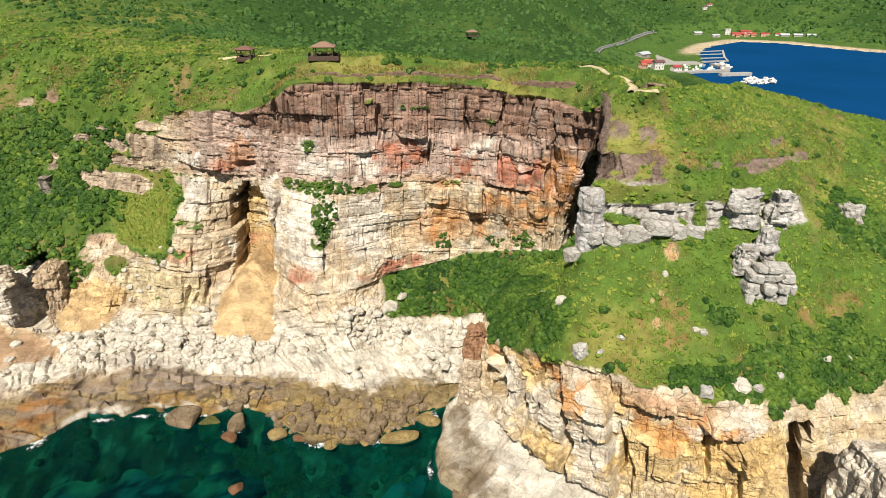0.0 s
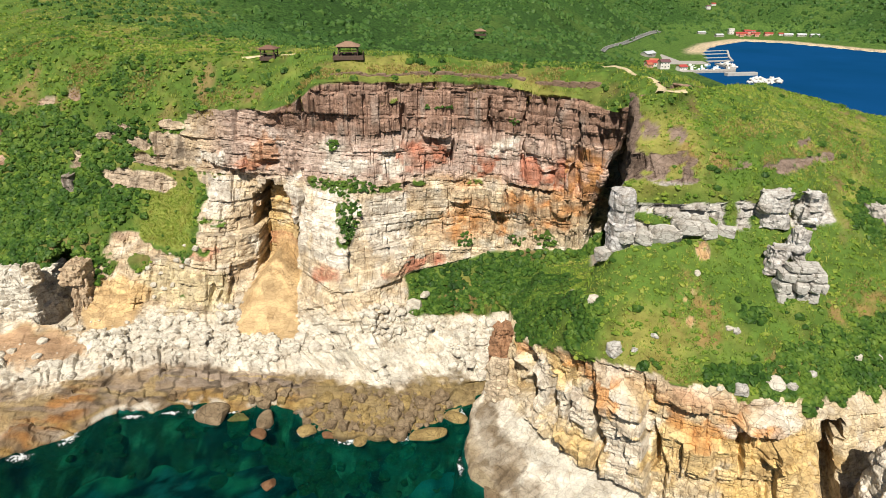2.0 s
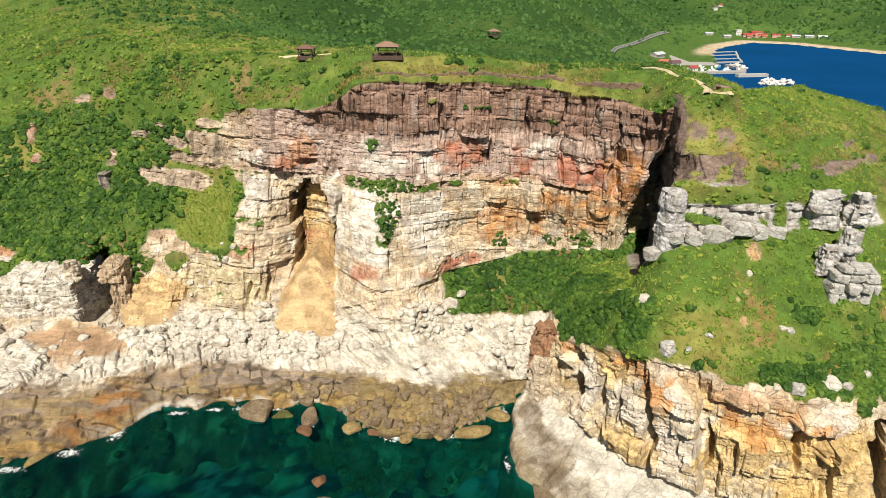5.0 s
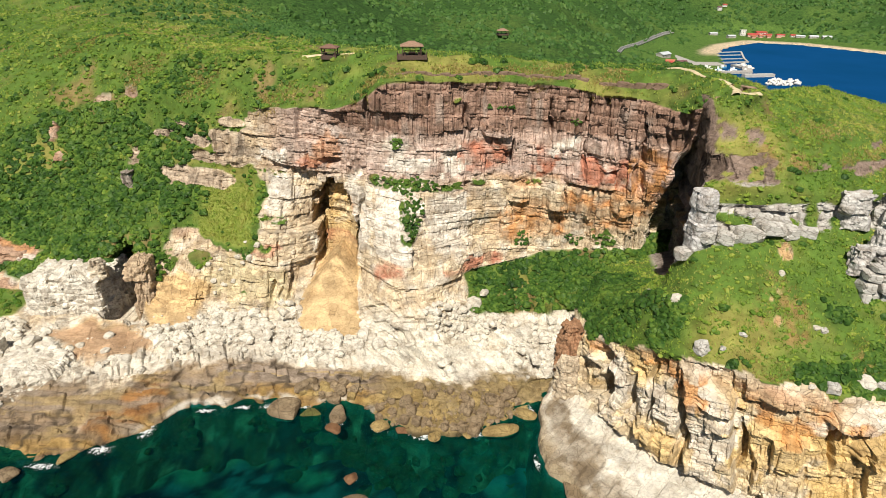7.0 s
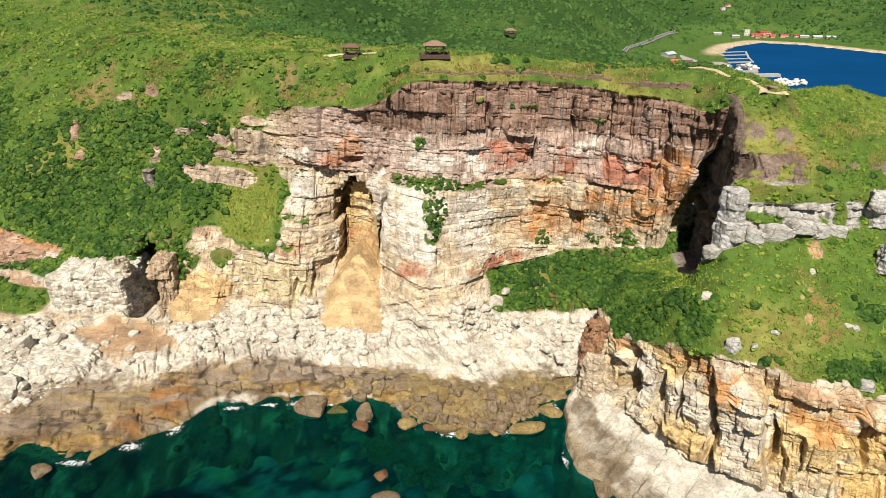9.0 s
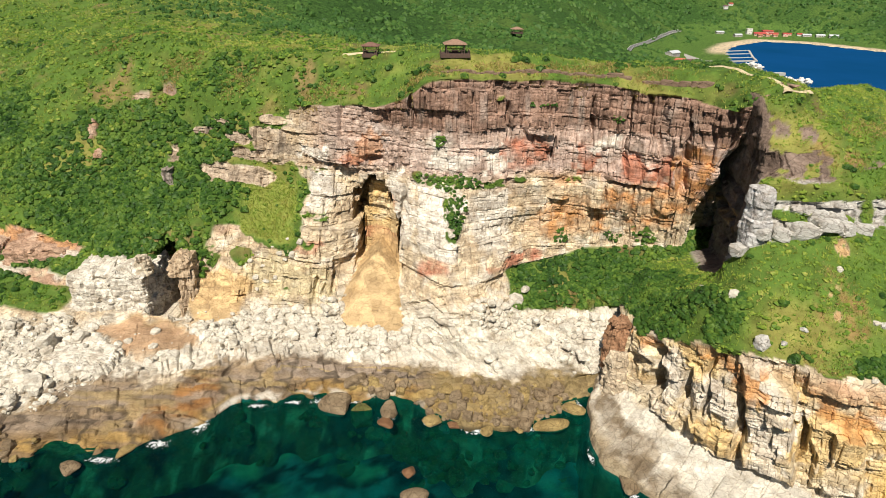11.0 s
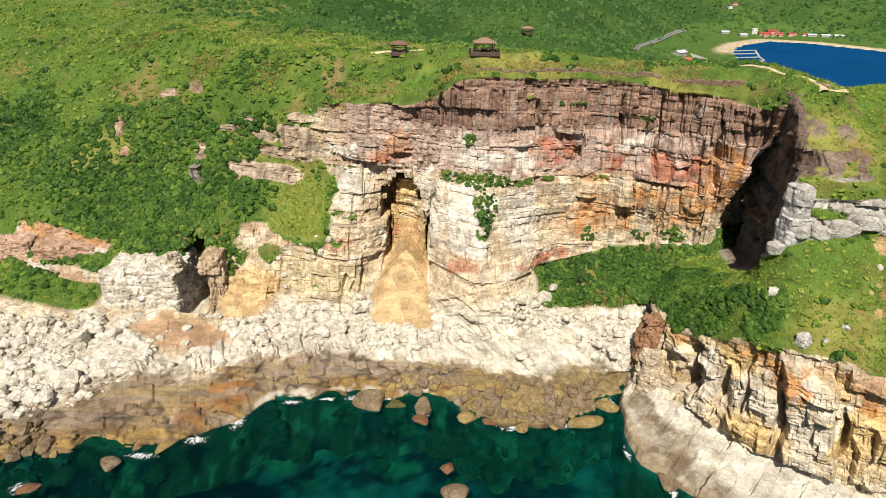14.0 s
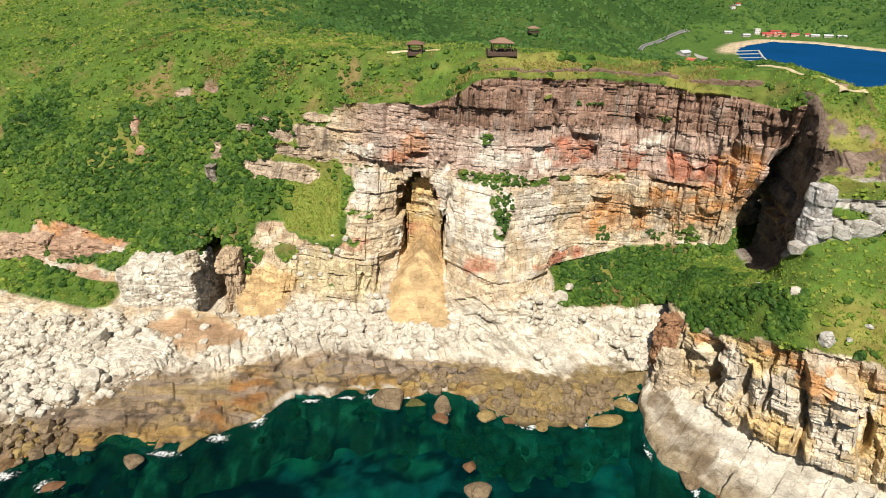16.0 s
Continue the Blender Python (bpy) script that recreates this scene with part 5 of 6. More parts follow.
ROUGH = [boulder_shape(200 + k, 2, 0.95) if k % 2 else block_shape(200 + k) for k in range(8)]
BLOCKS = [block_shape(280 + k, 3) for k in range(6)]
WORN = [boulder_shape(230 + k, 3, 0.62) for k in range(7)]
SMALL = [boulder_shape(260 + k, 1, 0.9) if k % 2 else block_shape(260 + k, 1) for k in range(8)]
white_stone = stone_material("white_stone", colour=(0.53, 0.50, 0.43), cracks=0.45)
grey_stone = stone_material("grey_stone", colour=(0.45, 0.44, 0.41), cracks=0.6)
tidal_stone = stone_material("tidal_stone", colour=(0.23, 0.175, 0.11), cracks=0.6, bump=0.7, rough=0.7, beds=(0.6, 0.6, 2.5), lines=0.7)
ochre_stone = stone_material("ochre_stone", colour=(0.29, 0.215, 0.09), cracks=0.5, bump=0.6, beds=(0.6, 0.6, 2.5), lines=0.6, rough=0.75)
rust_stone = stone_material("rust_stone", colour=(0.17, 0.09, 0.045), cracks=0.3, rough=0.75)
sunken_stone = stone_material("sunken_stone", colour=(0.10, 0.10, 0.03), cracks=0.6, bump=0.8)


def boulder(name, x, y, z, size, shapes, k, mat, label, group="", squash=(1, 1, 1), turn=0.0):
    v, f = shapes[k % len(shapes)]
    ob = new(name, mesh_from(name, v * np.array(squash) * size, f, mat))
    ob.matrix_world = pose(x, y, z, 0, 0, turn)
    return tagged(ob, label, "boulder", group)


def rubble(name, places, sizes, shapes, mat, label, category="rubble"):
    turn, which = rng.random(len(places)) * 6.28, rng.integers(0, len(shapes), len(places))
    vs, fs, base = [], [], 0
    for k, (shape, faces) in enumerate(shapes):
        m = which == k
        c, s_, z = np.cos(turn[m])[:, None], np.sin(turn[m])[:, None], sizes[m][:, None]
        v = (np.stack([(c * shape[:, 0] - s_ * shape[:, 1]) * z, (s_ * shape[:, 0] + c * shape[:, 1]) * z, shape[:, 2] * z], -1) + places[m][:, None]).reshape(-1, 3)
        vs.append(v)
        fs.append((faces[None] + (base + np.arange(m.sum()) * len(shape))[:, None, None]).reshape(-1, 3))
        base += len(v)
    return tagged(new(name, mesh_from(name, np.concatenate(vs), np.concatenate(fs), mat)), label, category, kind="stuff")


FLOORX, FLOORY = main_grid[..., 0], main_grid[..., 1]
back_shore = step(2.95, 3.2, main_level) * (1 - step(4.3, 4.7, main_level)) * (1 - 0.85 * scree) * (1 - sand_cone)
left_heap = ellipses(FLOORX, FLOORY, [(-118, 92, 17, 15), (-135, 95, 14, 12)]) * step(2.7, 3.0, main_level) * (1 - step(4.6, 4.9, main_level))
middle = ellipses(FLOORX, FLOORY, [(-49, 108, 14, 7), (-70, 110, 14, 6), (-80, 109, 9, 5), (2, 102, 8, 6), (-14, 109, 9, 3)]) * back_shore
loose = 0.3 * back_shore * step(0.1, 0.5, cloud(main_grid, 6, 2, 121)) * (1 - step(4.0, 4.2, main_level))
places = sample(main_grid, np.maximum(np.maximum(left_heap, middle), loose), 6200)
places[:, 2] += 0.05
rubble("shore_rubble", places, 0.14 + 1.15 * rng.random(len(places)) ** 4, SMALL, white_stone, "heaped white broken stones along the back of the shore")
cobbles = ellipses(FLOORX, FLOORY, [(-17, 87, 18, 5.5), (-41, 92.5, 6, 2), (-112, 74, 10, 4)]) * step(0.7, 0.9, main_level) * (1 - step(2.9, 3.1, main_level))
places = sample(main_grid, cobbles, 330)
places[:, 2] += 0.15
rubble("tidal_cobbles", places, 0.2 + 1.1 * rng.random(len(places)) ** 2.5, ROUGH, tidal_stone, "brown and ochre cobbles in the tidal zone")
places = sample(main_grid, cobbles, 150)
rubble("weedy_cobbles", places, 0.2 + 1.1 * rng.random(len(places)) ** 2.5, ROUGH, ochre_stone, "ochre weed-covered cobbles at the water's edge")
under = (1 - step(0.75, 0.95, main_level)) * step(0.1, 0.3, main_level) * step(-0.1, 0.4, cloud(main_grid, 9, 2, 123))
places = sample(main_grid, under * (1 - step(5, 10, FLOORX)), 420)
rubble("sunken_rocks", places, 0.6 + 1.6 * rng.random(len(places)) ** 2, ROUGH, sunken_stone, "weed-covered rocks under the clear water", "rocks")

# boulders that stand out singly
for k, (x, y, size, mat, label, squash) in enumerate((
        (-49.5, 88, 3.4, tidal_stone, "large brown boulder at the water's edge", (1.1, 0.9, 0.9)), (-46.5, 92.5, 2.2, tidal_stone, "split brown boulder on the shelf rim", (1.2, 0.8, 0.7)),
        (-39, 86.7, 2.7, tidal_stone, "rounded brown sea boulder standing in the water", (1.1, 0.75, 0.75)), (-39.4, 83, 1.9, rust_stone, "rust-coloured boulder washed by the sea", (1, 0.7, 0.5)),
        (-30.7, 83.7, 2.0, ochre_stone, "ochre sea boulder ringed with foam", (1, 1, 0.6)), (-34.3, 71, 1.5, rust_stone, "small rust-coloured rock awash in foam", (1, 0.9, 0.7)),
        (-33.2, 65.6, 2.1, tidal_stone, "smooth grey-brown rock rising from the sea", (0.9, 1.5, 0.7)), (-92.4, 71, 1.9, tidal_stone, "low brown rock off the shelf", (1.2, 0.8, 0.6)),
        (-8.2, 82.8, 2.6, ochre_stone, "flat ochre rock slab at the water's edge", (1.4, 0.8, 0.45)), (-20, 81.7, 1.8, ochre_stone, "ochre rock at the water's edge", (1.3, 0.8, 0.5)),
        (-14.5, 83, 1.9, ochre_stone, "weedy ochre rock at the water's edge", (1.3, 0.8, 0.5)), (-26.5, 82.6, 1.4, rust_stone, "rust-coloured rock awash at the shore", (1, 0.8, 0.5)),
        (-103, 65.5, 1.6, rust_stone, "rust-coloured rock off the shelf", (1.2, 0.8, 0.5)), (-85, 75.5, 1.7, ochre_stone, "ochre rock awash at the tip of the shelf", (1.3, 0.9, 0.45)),
        (-12, 87, 1.7, tidal_stone, "smooth brown tidal boulder", (1.2, 0.9, 0.6)), (-3, 87.5, 2.0, ochre_stone, "ochre tidal boulder in the corner of the cove", (1.2, 1, 0.6)),
        (-21, 87.5, 1.5, tidal_stone, "smooth brown tidal boulder", (1.2, 0.9, 0.6)), (3.2, 69.5, 2.6, tidal_stone, "dark weed-stained boulder on the rim of the rock slab", (1.2, 0.8, 0.5)), (7.5, 63.5, 2.2, rust_stone, "dark rust-stained boulder on the rim of the rock slab", (1.3, 0.8, 0.5)), (1.5, 74.5, 1.8, tidal_stone, "flat brown boulder on the rock slab", (1.2, 1, 0.4)), (-6, 91, 1.9, tidal_stone, "smooth brown tidal boulder", (1.3, 0.8, 0.6)), (-28, 90, 1.6, ochre_stone, "smooth ochre tidal boulder", (1.3, 0.9, 0.6)))):
    boulder("boulder", x, y, max(ground_z(x, y), -0.5) + 0.15 * size if y > 89 else 0.1, size, WORN, k, mat, label, "sea boulders", squash, 47 * k)
for k, (x, y, size) in enumerate(((-50.5, 104.5, 1.4), (-56, 102.5, 1.3), (-33, 105, 1.6), (-30, 104, 1.4), (-36.5, 108, 1.7), (-90, 97, 1.7), (-86, 99, 1.3), (-82, 97.2, 1.5), (-78, 110, 1.2), (-70, 108.5, 1.7), (-66, 110, 1.5),
                                    (-61, 109.5, 1.4), (-12, 114, 1.9), (-9.5, 117.5, 1.7), (-1, 106, 1.6), (3, 103, 1.5), (-112, 99, 1.9), (-120, 93, 1.6), (-108, 88, 2.0), (-116, 84, 1.8), (-124, 98, 1.5), (-102, 94, 2.3), (-106, 101, 1.5), (-127, 88, 1.7))):
    boulder("boulder", x, y, ground_z(x, y) + 0.25 * size, size, ROUGH, k, white_stone, "pale angular boulder on the rock shelf", "pale shore boulders", (1.1, 0.9, 0.8), 61 * k)
for k, (x, y, size) in enumerate(((41.2, 65.6, 1.9), (36.2, 64.7, 1.3), (26.3, 67.2, 1.4), (18.7, 80, 1.2), (26, 72, 0.8), (20.5, 72.2, 1.5), (37, 72.5, 0.9), (38, 72.2, 0.7), (61, 73, 1.0), (57, 72, 0.8), (23, 71.2, 0.9), (44, 66, 1.0), (33.5, 65, 0.8), (48, 68, 0.8), (17.5, 88.6, 0.8), (34, 79.5, 0.6))):
    boulder("boulder", x, y, ground_z(x, y) + 0.1 * size, 0.8 * size, ROUGH, k + 3, grey_stone if k % 3 else white_stone, "weathered grey boulder in the grass", "boulders on the promontory", (1.1, 0.9, 0.85), 77 * k)


def crag(name, x, y, z, a, b, h, seed, colour, label, lean=0.0, top=0.75, square=4, relief_size=1.0):
    """A free-standing block of jointed rock: a squarish plan, bedded sides and a broken top."""
    rows, cols = int(h / 0.26) + 10, int(3.0 * (a + b) / 0.28)
    th = np.linspace(0, 2 * np.pi, cols)
    plan = (np.abs(np.cos(th)) ** square + np.abs(np.sin(th)) ** square) ** (-1 / square)
    v = np.r_[np.linspace(-0.08, 1, rows - 10), np.ones(10)]
    shrink = np.r_[1 - (1 - top) * np.linspace(0, 1, rows - 10) ** 2.5, top * np.linspace(0.93, 0.0, 10)]
    gxx = x + lean * v[:, None] * h + a * shrink[:, None] * (plan * np.sin(th))[None]
    gyy = y - b * shrink[:, None] * (plan * np.cos(th))[None] * -1
    gzz = z + h * v[:, None] + 0 * gxx + 0.05 * h * (1 - shrink[:, None]) + 0.06 * h * cloud(np.stack([gxx, gyy, gxx * 0], -1), 3, 2, seed) * v[:, None]
    g = np.stack([gxx, gyy, gzz], -1)
    n = normals(g)
    out = np.stack([gxx - x - lean * v[:, None] * h, gyy - y, 0 * gxx], -1)
    n = n * np.sign((n * out).sum(-1, keepdims=True) + 1e-6)
    ring = np.repeat((th * (a + b) * 0.6)[None], len(v), 0)
    calm = np.r_[np.ones(rows - 10), np.linspace(0.3, 0.0, 10)][:, None]
    g = g + n * (calm * relief_size * fracture(ring, gzz + 0.05 * gxx, seed, [(3.0, 2.6, 0.45), (1.2, 1.3, 0.28), (0.5, 0.7, 0.1)]))[..., None]
    g[..., 2] += (1 - calm) * (v[:, None] > 0.9) * relief_size * fracture(g[..., 0] + 0.3 * g[..., 1], g[..., 1], seed + 9, [(2.2, 2.4, 0.35), (1.0, 1.2, 0.16)])
    tone = np.broadcast_to(np.array(colour), g.shape) * (1 + 0.25 * cloud(g, 2.5, 3, seed + 3))[..., None]
    return tagged(sheet_object(name, g, tone, rock_mat, smooth=False), label, "rock")


crag("crag", -104.6, 119.0, 3.0, 9.0, 8.5, 12.4, 301, (0.56, 0.53, 0.46), "blocky white rock stack beside a dark gap", top=0.9, square=12)
crag("crag", -89.6, 119.5, 13.6, 2.5, 4.0, 3.6, 305, (0.45, 0.35, 0.24), "buff rock block under the shrubs", top=0.85)
# shoulder added to narrow the gap so that it lies in shade
crag("crag", -88.6, 120.5, 3.0, 2.6, 6.0, 10.5, 306, (0.42, 0.33, 0.23), "buff rock shoulder added to narrow and shade the gap", top=0.6)
crag("crag", -96.5, 114.5, 15, 1.6, 1.6, 4.2, 308, (0.53, 0.47, 0.37), "small pale rock knob above the gap", top=0.7)
crag("crag", -103, 96, 2.6, 7.5, 5.0, 3.2, 311, (0.57, 0.54, 0.47), "low tilted white rock block on the shore", top=0.85)
crag("crag", -127, 126.5, 10.0, 9.0, 3.5, 6.2, 361, (0.40, 0.27, 0.19), "red-brown jointed rock block under the slope", top=0.9, square=6)
crag("crag", -144, 128.5, 10.5, 7.0, 3.5, 5.4, 363, (0.42, 0.30, 0.22), "red-brown jointed rock block under the slope", top=0.9, square=6)
for x, y, h, a, tone, label in ((-98.0, 139.0, 4.2, 1.3, (0.26, 0.23, 0.20), "dark upright outcrop among the shrubs"), (-94.5, 139.5, 3.0, 1.2, (0.40, 0.35, 0.29), "grey outcrop among the shrubs"), (70, 93.5, 2.6, 2.4, (0.42, 0.40, 0.37), "grey outcrop in the grass of the promontory")):
    crag("crag", x, y, ground_z(x, y) - 1.2, 0.9 * a, 2.2, 0.6 * h + 1.0, int(x * -3) + 400, tone, label, top=0.75, lean=-0.25)
for k, (x, y, w) in enumerate(((-74, 121.5, 0.7), (-71.5, 121, 0.9), (-69, 120.6, 0.6), (-66.5, 121.5, 0.8), (-68, 123, 0.6), (-72.5, 123.2, 0.7), (-64.5, 121.2, 0.9), (-70, 124.5, 0.5), (-75.5, 123.5, 0.6), (-66, 124, 0.5), (-62.5, 122, 0.8), (-73.5, 119.6, 0.8))):
    boulder("boulder", x, y, ground_z(x, y) + 0.2 * w, w, ROUGH, k + 2, white_stone, "pale stone lying in the grass of the mound", "stones on the grassy mound", (1.2, 0.9, 0.8), 43 * k)
brown_stone = stone_material("brown_stone", colour=(0.20, 0.14, 0.10), cracks=0.6)
brink_line = np.array([(-31, 130), (-21.5, 131.6), (-10, 133.6), (1, 134.2), (10, 132.2), (17.5, 128.6), (25, 122.2), (27.5, 120.5)])
ledge_x = np.concatenate([np.arange(-29, 11.5, 1.9), np.arange(15.5, 27, 1.7)])
for k, x in enumerate(ledge_x):
    w = 0.9 + 0.5 * float(lattice(k, 3, 0, 181)[0])
    x = float(x) + 0.6 * float(lattice(k, 5, 0, 181)[0])
    y = float(np.interp(x, brink_line[:, 0], brink_line[:, 1]))
    slope = math.degrees(math.atan2(*(np.diff(np.interp([x - 1, x + 1], brink_line[:, 0], brink_line[:, 1])), 2.0)))
    boulder("ledge_block", x, y, ground_z(x, y) - 0.3, 0.8, BLOCKS, k, brown_stone, "low brown ledge block above the cliff brink", "ledge blocks above the brink", (1.7 * w, 0.8, 0.55 + 0.5 * float(lattice(k, 7, 0, 181)[0])), slope + 10 * float(lattice(k, 9, 0, 181)[0]) - 5)
pillar = tagged(new("rock_pillar"), "grey jointed rock pillar of stacked blocks in the grass", "rock pillar")
pillar.matrix_world = pose(48.6, 77.6, 28.6)
courses = random.Random(9)
for row, (half, height) in enumerate(((1.7, 1.6), (2.5, 1.7), (3.5, 2.0), (3.7, 1.8), (3.5, 1.5), (2.6, 1.1))):
    base = sum((1.6, 1.7, 2.0, 1.8, 1.5, 1.1)[:row])
    x = -half
    while x < half - 0.5:
        wide = courses.uniform(1.3, 2.6) if x + 2.6 < half else half - x
        v, f = BLOCKS[courses.randrange(6)]
        me = mesh_from("block", v * np.array([0.53 * wide, 1.5 + courses.uniform(-0.25, 0.35), 0.56 * height]), f, grey_stone)
        b = new("block", me)
        b.parent = pillar
        b.matrix_local = pose(x + wide / 2 + 0.25 * row * 0.3, courses.uniform(-0.5, 0.3), base + height / 2, courses.uniform(-4, 4), courses.uniform(-4, 4), courses.uniform(-6, 6))
        x += wide
crag("crag", 46.0, 80.5, 36.0, 1.7, 1.5, 3.8, 325, (0.45, 0.44, 0.42), "grey stacked blocks on the grass slope", top=0.8)
crag("crag", 50.2, 81.5, 36.5, 1.3, 1.2, 5.6, 327, (0.45, 0.44, 0.42), "narrow grey rock blade on the grass slope", lean=-0.15)
crag("crag", 53.8, 87.5, 39.5, 1.8, 1.6, 6.6, 331, (0.45, 0.44, 0.42), "grey rock block at the end of the band", top=0.85)
crag("crag", 47.8, 87.2, 41.0, 2.4, 1.6, 5.2, 333, (0.44, 0.43, 0.41), "grey overhanging rock block in the band", top=0.95)
crag("crag", 24.0, 88.5, 36.5, 2.0, 2.2, 9.5, 335, (0.46, 0.455, 0.45), "smooth grey rock block at the corner of the cleft", top=0.85, relief_size=0.5)
crag("crag", 6.6, 95.5, 5.0, 2.6, 2.8, 10.5, 351, (0.33, 0.19, 0.11), "rust-brown broken crag at the end of the promontory", top=0.6)
crag("crag", 5.5, 90.5, 3.0, 2.4, 2.4, 8.0, 353, (0.50, 0.42, 0.31), "pale broken crag beside the promontory", top=0.6)
crag("crag", 57.6, 54.0, 2.0, 6.6, 5.5, 20.5, 341, (0.56, 0.51, 0.43), "pale broken rock tower beside a shadowed gap", top=0.8, square=7, relief_size=0.7)
for k, (x, y, w) in enumerate(((27.5, 86.2, 1.7), (30.7, 85.6, 1.9), (34.0, 85.2, 1.8), (37.2, 85.2, 1.5), (21.8, 87.2, 1.8), (40, 85.3, 1.2), (29.2, 86.8, 1.3), (33, 86.8, 1.2), (36, 86.4, 1.3), (24.5, 86.3, 1.3))):
    boulder("boulder", x, y, ground_z(x, y) + 0.35 * w, 0.85 * w, BLOCKS, k + 1, grey_stone, "squarish grey block below the rock band", "blocks below the rock band", (1.15 + 0.25 * (k % 3), 0.9, 0.8 + 0.12 * (k % 2)), 13 * (k % 5) - 26)

# foam where the swell meets the rocks
for x, y, rx, ry in ((-53, 89, 4, 2.2), (-39.3, 84.4, 3.2, 2.0), (-30.7, 83.0, 3.6, 2.2), (-34.3, 71, 2.6, 2.0), (-22, 81.2, 6.0, 2.0), (-13, 81.8, 5.0, 1.6), (-1.5, 88.5, 1.8, 3.4), (-74, 82, 3.4, 5.0), (-80, 77, 5.0, 2.6),
                          (-88, 73.0, 6, 1.8), (-104, 65.5, 5, 3.0), (-113, 67.5, 6.0, 2.6), (-65, 87.5, 4, 1.6), (-58, 88.6, 4, 1.4), (3, 66, 1.8, 3.0), (-2.2, 75, 1.2, 4.0), (12, 56.5, 4, 2.0), (-46, 89, 3, 1.5)):
    rr, aa = np.meshgrid(np.linspace(0, 1, 7), np.linspace(0, 2 * np.pi, 25), indexing="ij")
    g = np.stack([x + rx * rr * np.cos(aa), y + ry * rr * np.sin(aa), 0.05 + 0 * rr], -1)
    tagged(sheet_object("foam", g, np.ones(g.shape), foam_mat, extra=0.52 - 0.42 * rr ** 1.5), "white foam where the swell meets the rocks", "foam", "patches of foam", "stuff")

# built things ------------------------------------------------------------
def box(bm, x0, x1, y0, y1, z0, z1, bevel=0.0):
    made = bmesh.ops.create_cube(bm, size=1, matrix=Matrix.LocRotScale(((x0 + x1) / 2, (y0 + y1) / 2, (z0 + z1) / 2), None, (x1 - x0, y1 - y0, z1 - z0)))
    if bevel:
        bmesh.ops.bevel(bm, geom=list({e for v in made["verts"] for e in v.link_edges}), offset=bevel, segments=1, affect="EDGES")
    return bm


def box_part(name, mat, parent, x0, x1, y0, y1, z0, z1, bevel=0.0, label=""):
    return part(name, box(bmesh.new(), x0, x1, y0, y1, z0, z1, bevel), mat, parent, label)


def hip_roof(w, d, eave, ridge, rise, thick=0.12):
    """A hipped roof with thick eaves, its ridge along x."""
    bm = bmesh.new()
    lower = [bm.verts.new(p) for p in ((-w, -d, eave), (w, -d, eave), (w, d, eave), (-w, d, eave))]
    upper = [bm.verts.new((v.co.x, v.co.y, v.co.z + thick)) for v in lower]
    a, b = bm.verts.new((-ridge, 0, eave + rise)), bm.verts.new((ridge, 0, eave + rise))
    bm.faces.new(lower[::-1])
    for k in range(4):
        bm.faces.new((lower[k], lower[(k + 1) % 4], upper[(k + 1) % 4], upper[k]))
    bm.faces.new((upper[0], upper[1], b, a))
    bm.faces.new((upper[1], upper[2], b))
    bm.faces.new((upper[2], upper[3], a, b))
    bm.faces.new((upper[3], upper[0], a))
    return bm


wood = plain_material("dark_timber", (0.075, 0.045, 0.032), 0.8, vary=0.3)
shingle = plain_material("brown_shingle", (0.16, 0.085, 0.06), 0.85, vary=0.3)
dusty_shingle = plain_material("dusty_shingle", (0.24, 0.15, 0.10), 0.85, vary=0.3)
sand_mat = plain_material("dry_sand", (0.50, 0.41, 0.25), 0.95, vary=0.25, scale=1.2)
concrete = plain_material("weathered_concrete", (0.33, 0.31, 0.28), 0.9, vary=0.25, scale=0.5)
pale_concrete = plain_material("pale_concrete", (0.40, 0.39, 0.36), 0.9, vary=0.2, scale=0.5)
asphalt = plain_material("asphalt", (0.13, 0.13, 0.13), 0.9, vary=0.2)
red_roof = plain_material("red_roof", (0.36, 0.055, 0.045), 0.6, vary=0.2, scale=0.6)
orange_roof = plain_material("orange_roof", (0.38, 0.13, 0.07), 0.7, vary=0.2, scale=0.6)
dark_roof = plain_material("maroon_roof", (0.13, 0.06, 0.065), 0.7, vary=0.2)
grey_roof = plain_material("grey_sheet_roof", (0.48, 0.50, 0.52), 0.5, vary=0.2)
white_wall = plain_material("white_render", (0.62, 0.60, 0.56), 0.8, vary=0.1, scale=0.5)
pink_wall = plain_material("pink_render", (0.58, 0.33, 0.27), 0.8, vary=0.15, scale=0.5)
blue_paint = plain_material("blue_paint", (0.10, 0.35, 0.58), 0.5)
white_paint = plain_material("white_paint", (0.80, 0.80, 0.78), 0.45)
dark_glass = plain_material("dark_window", (0.03, 0.04, 0.05), 0.15)


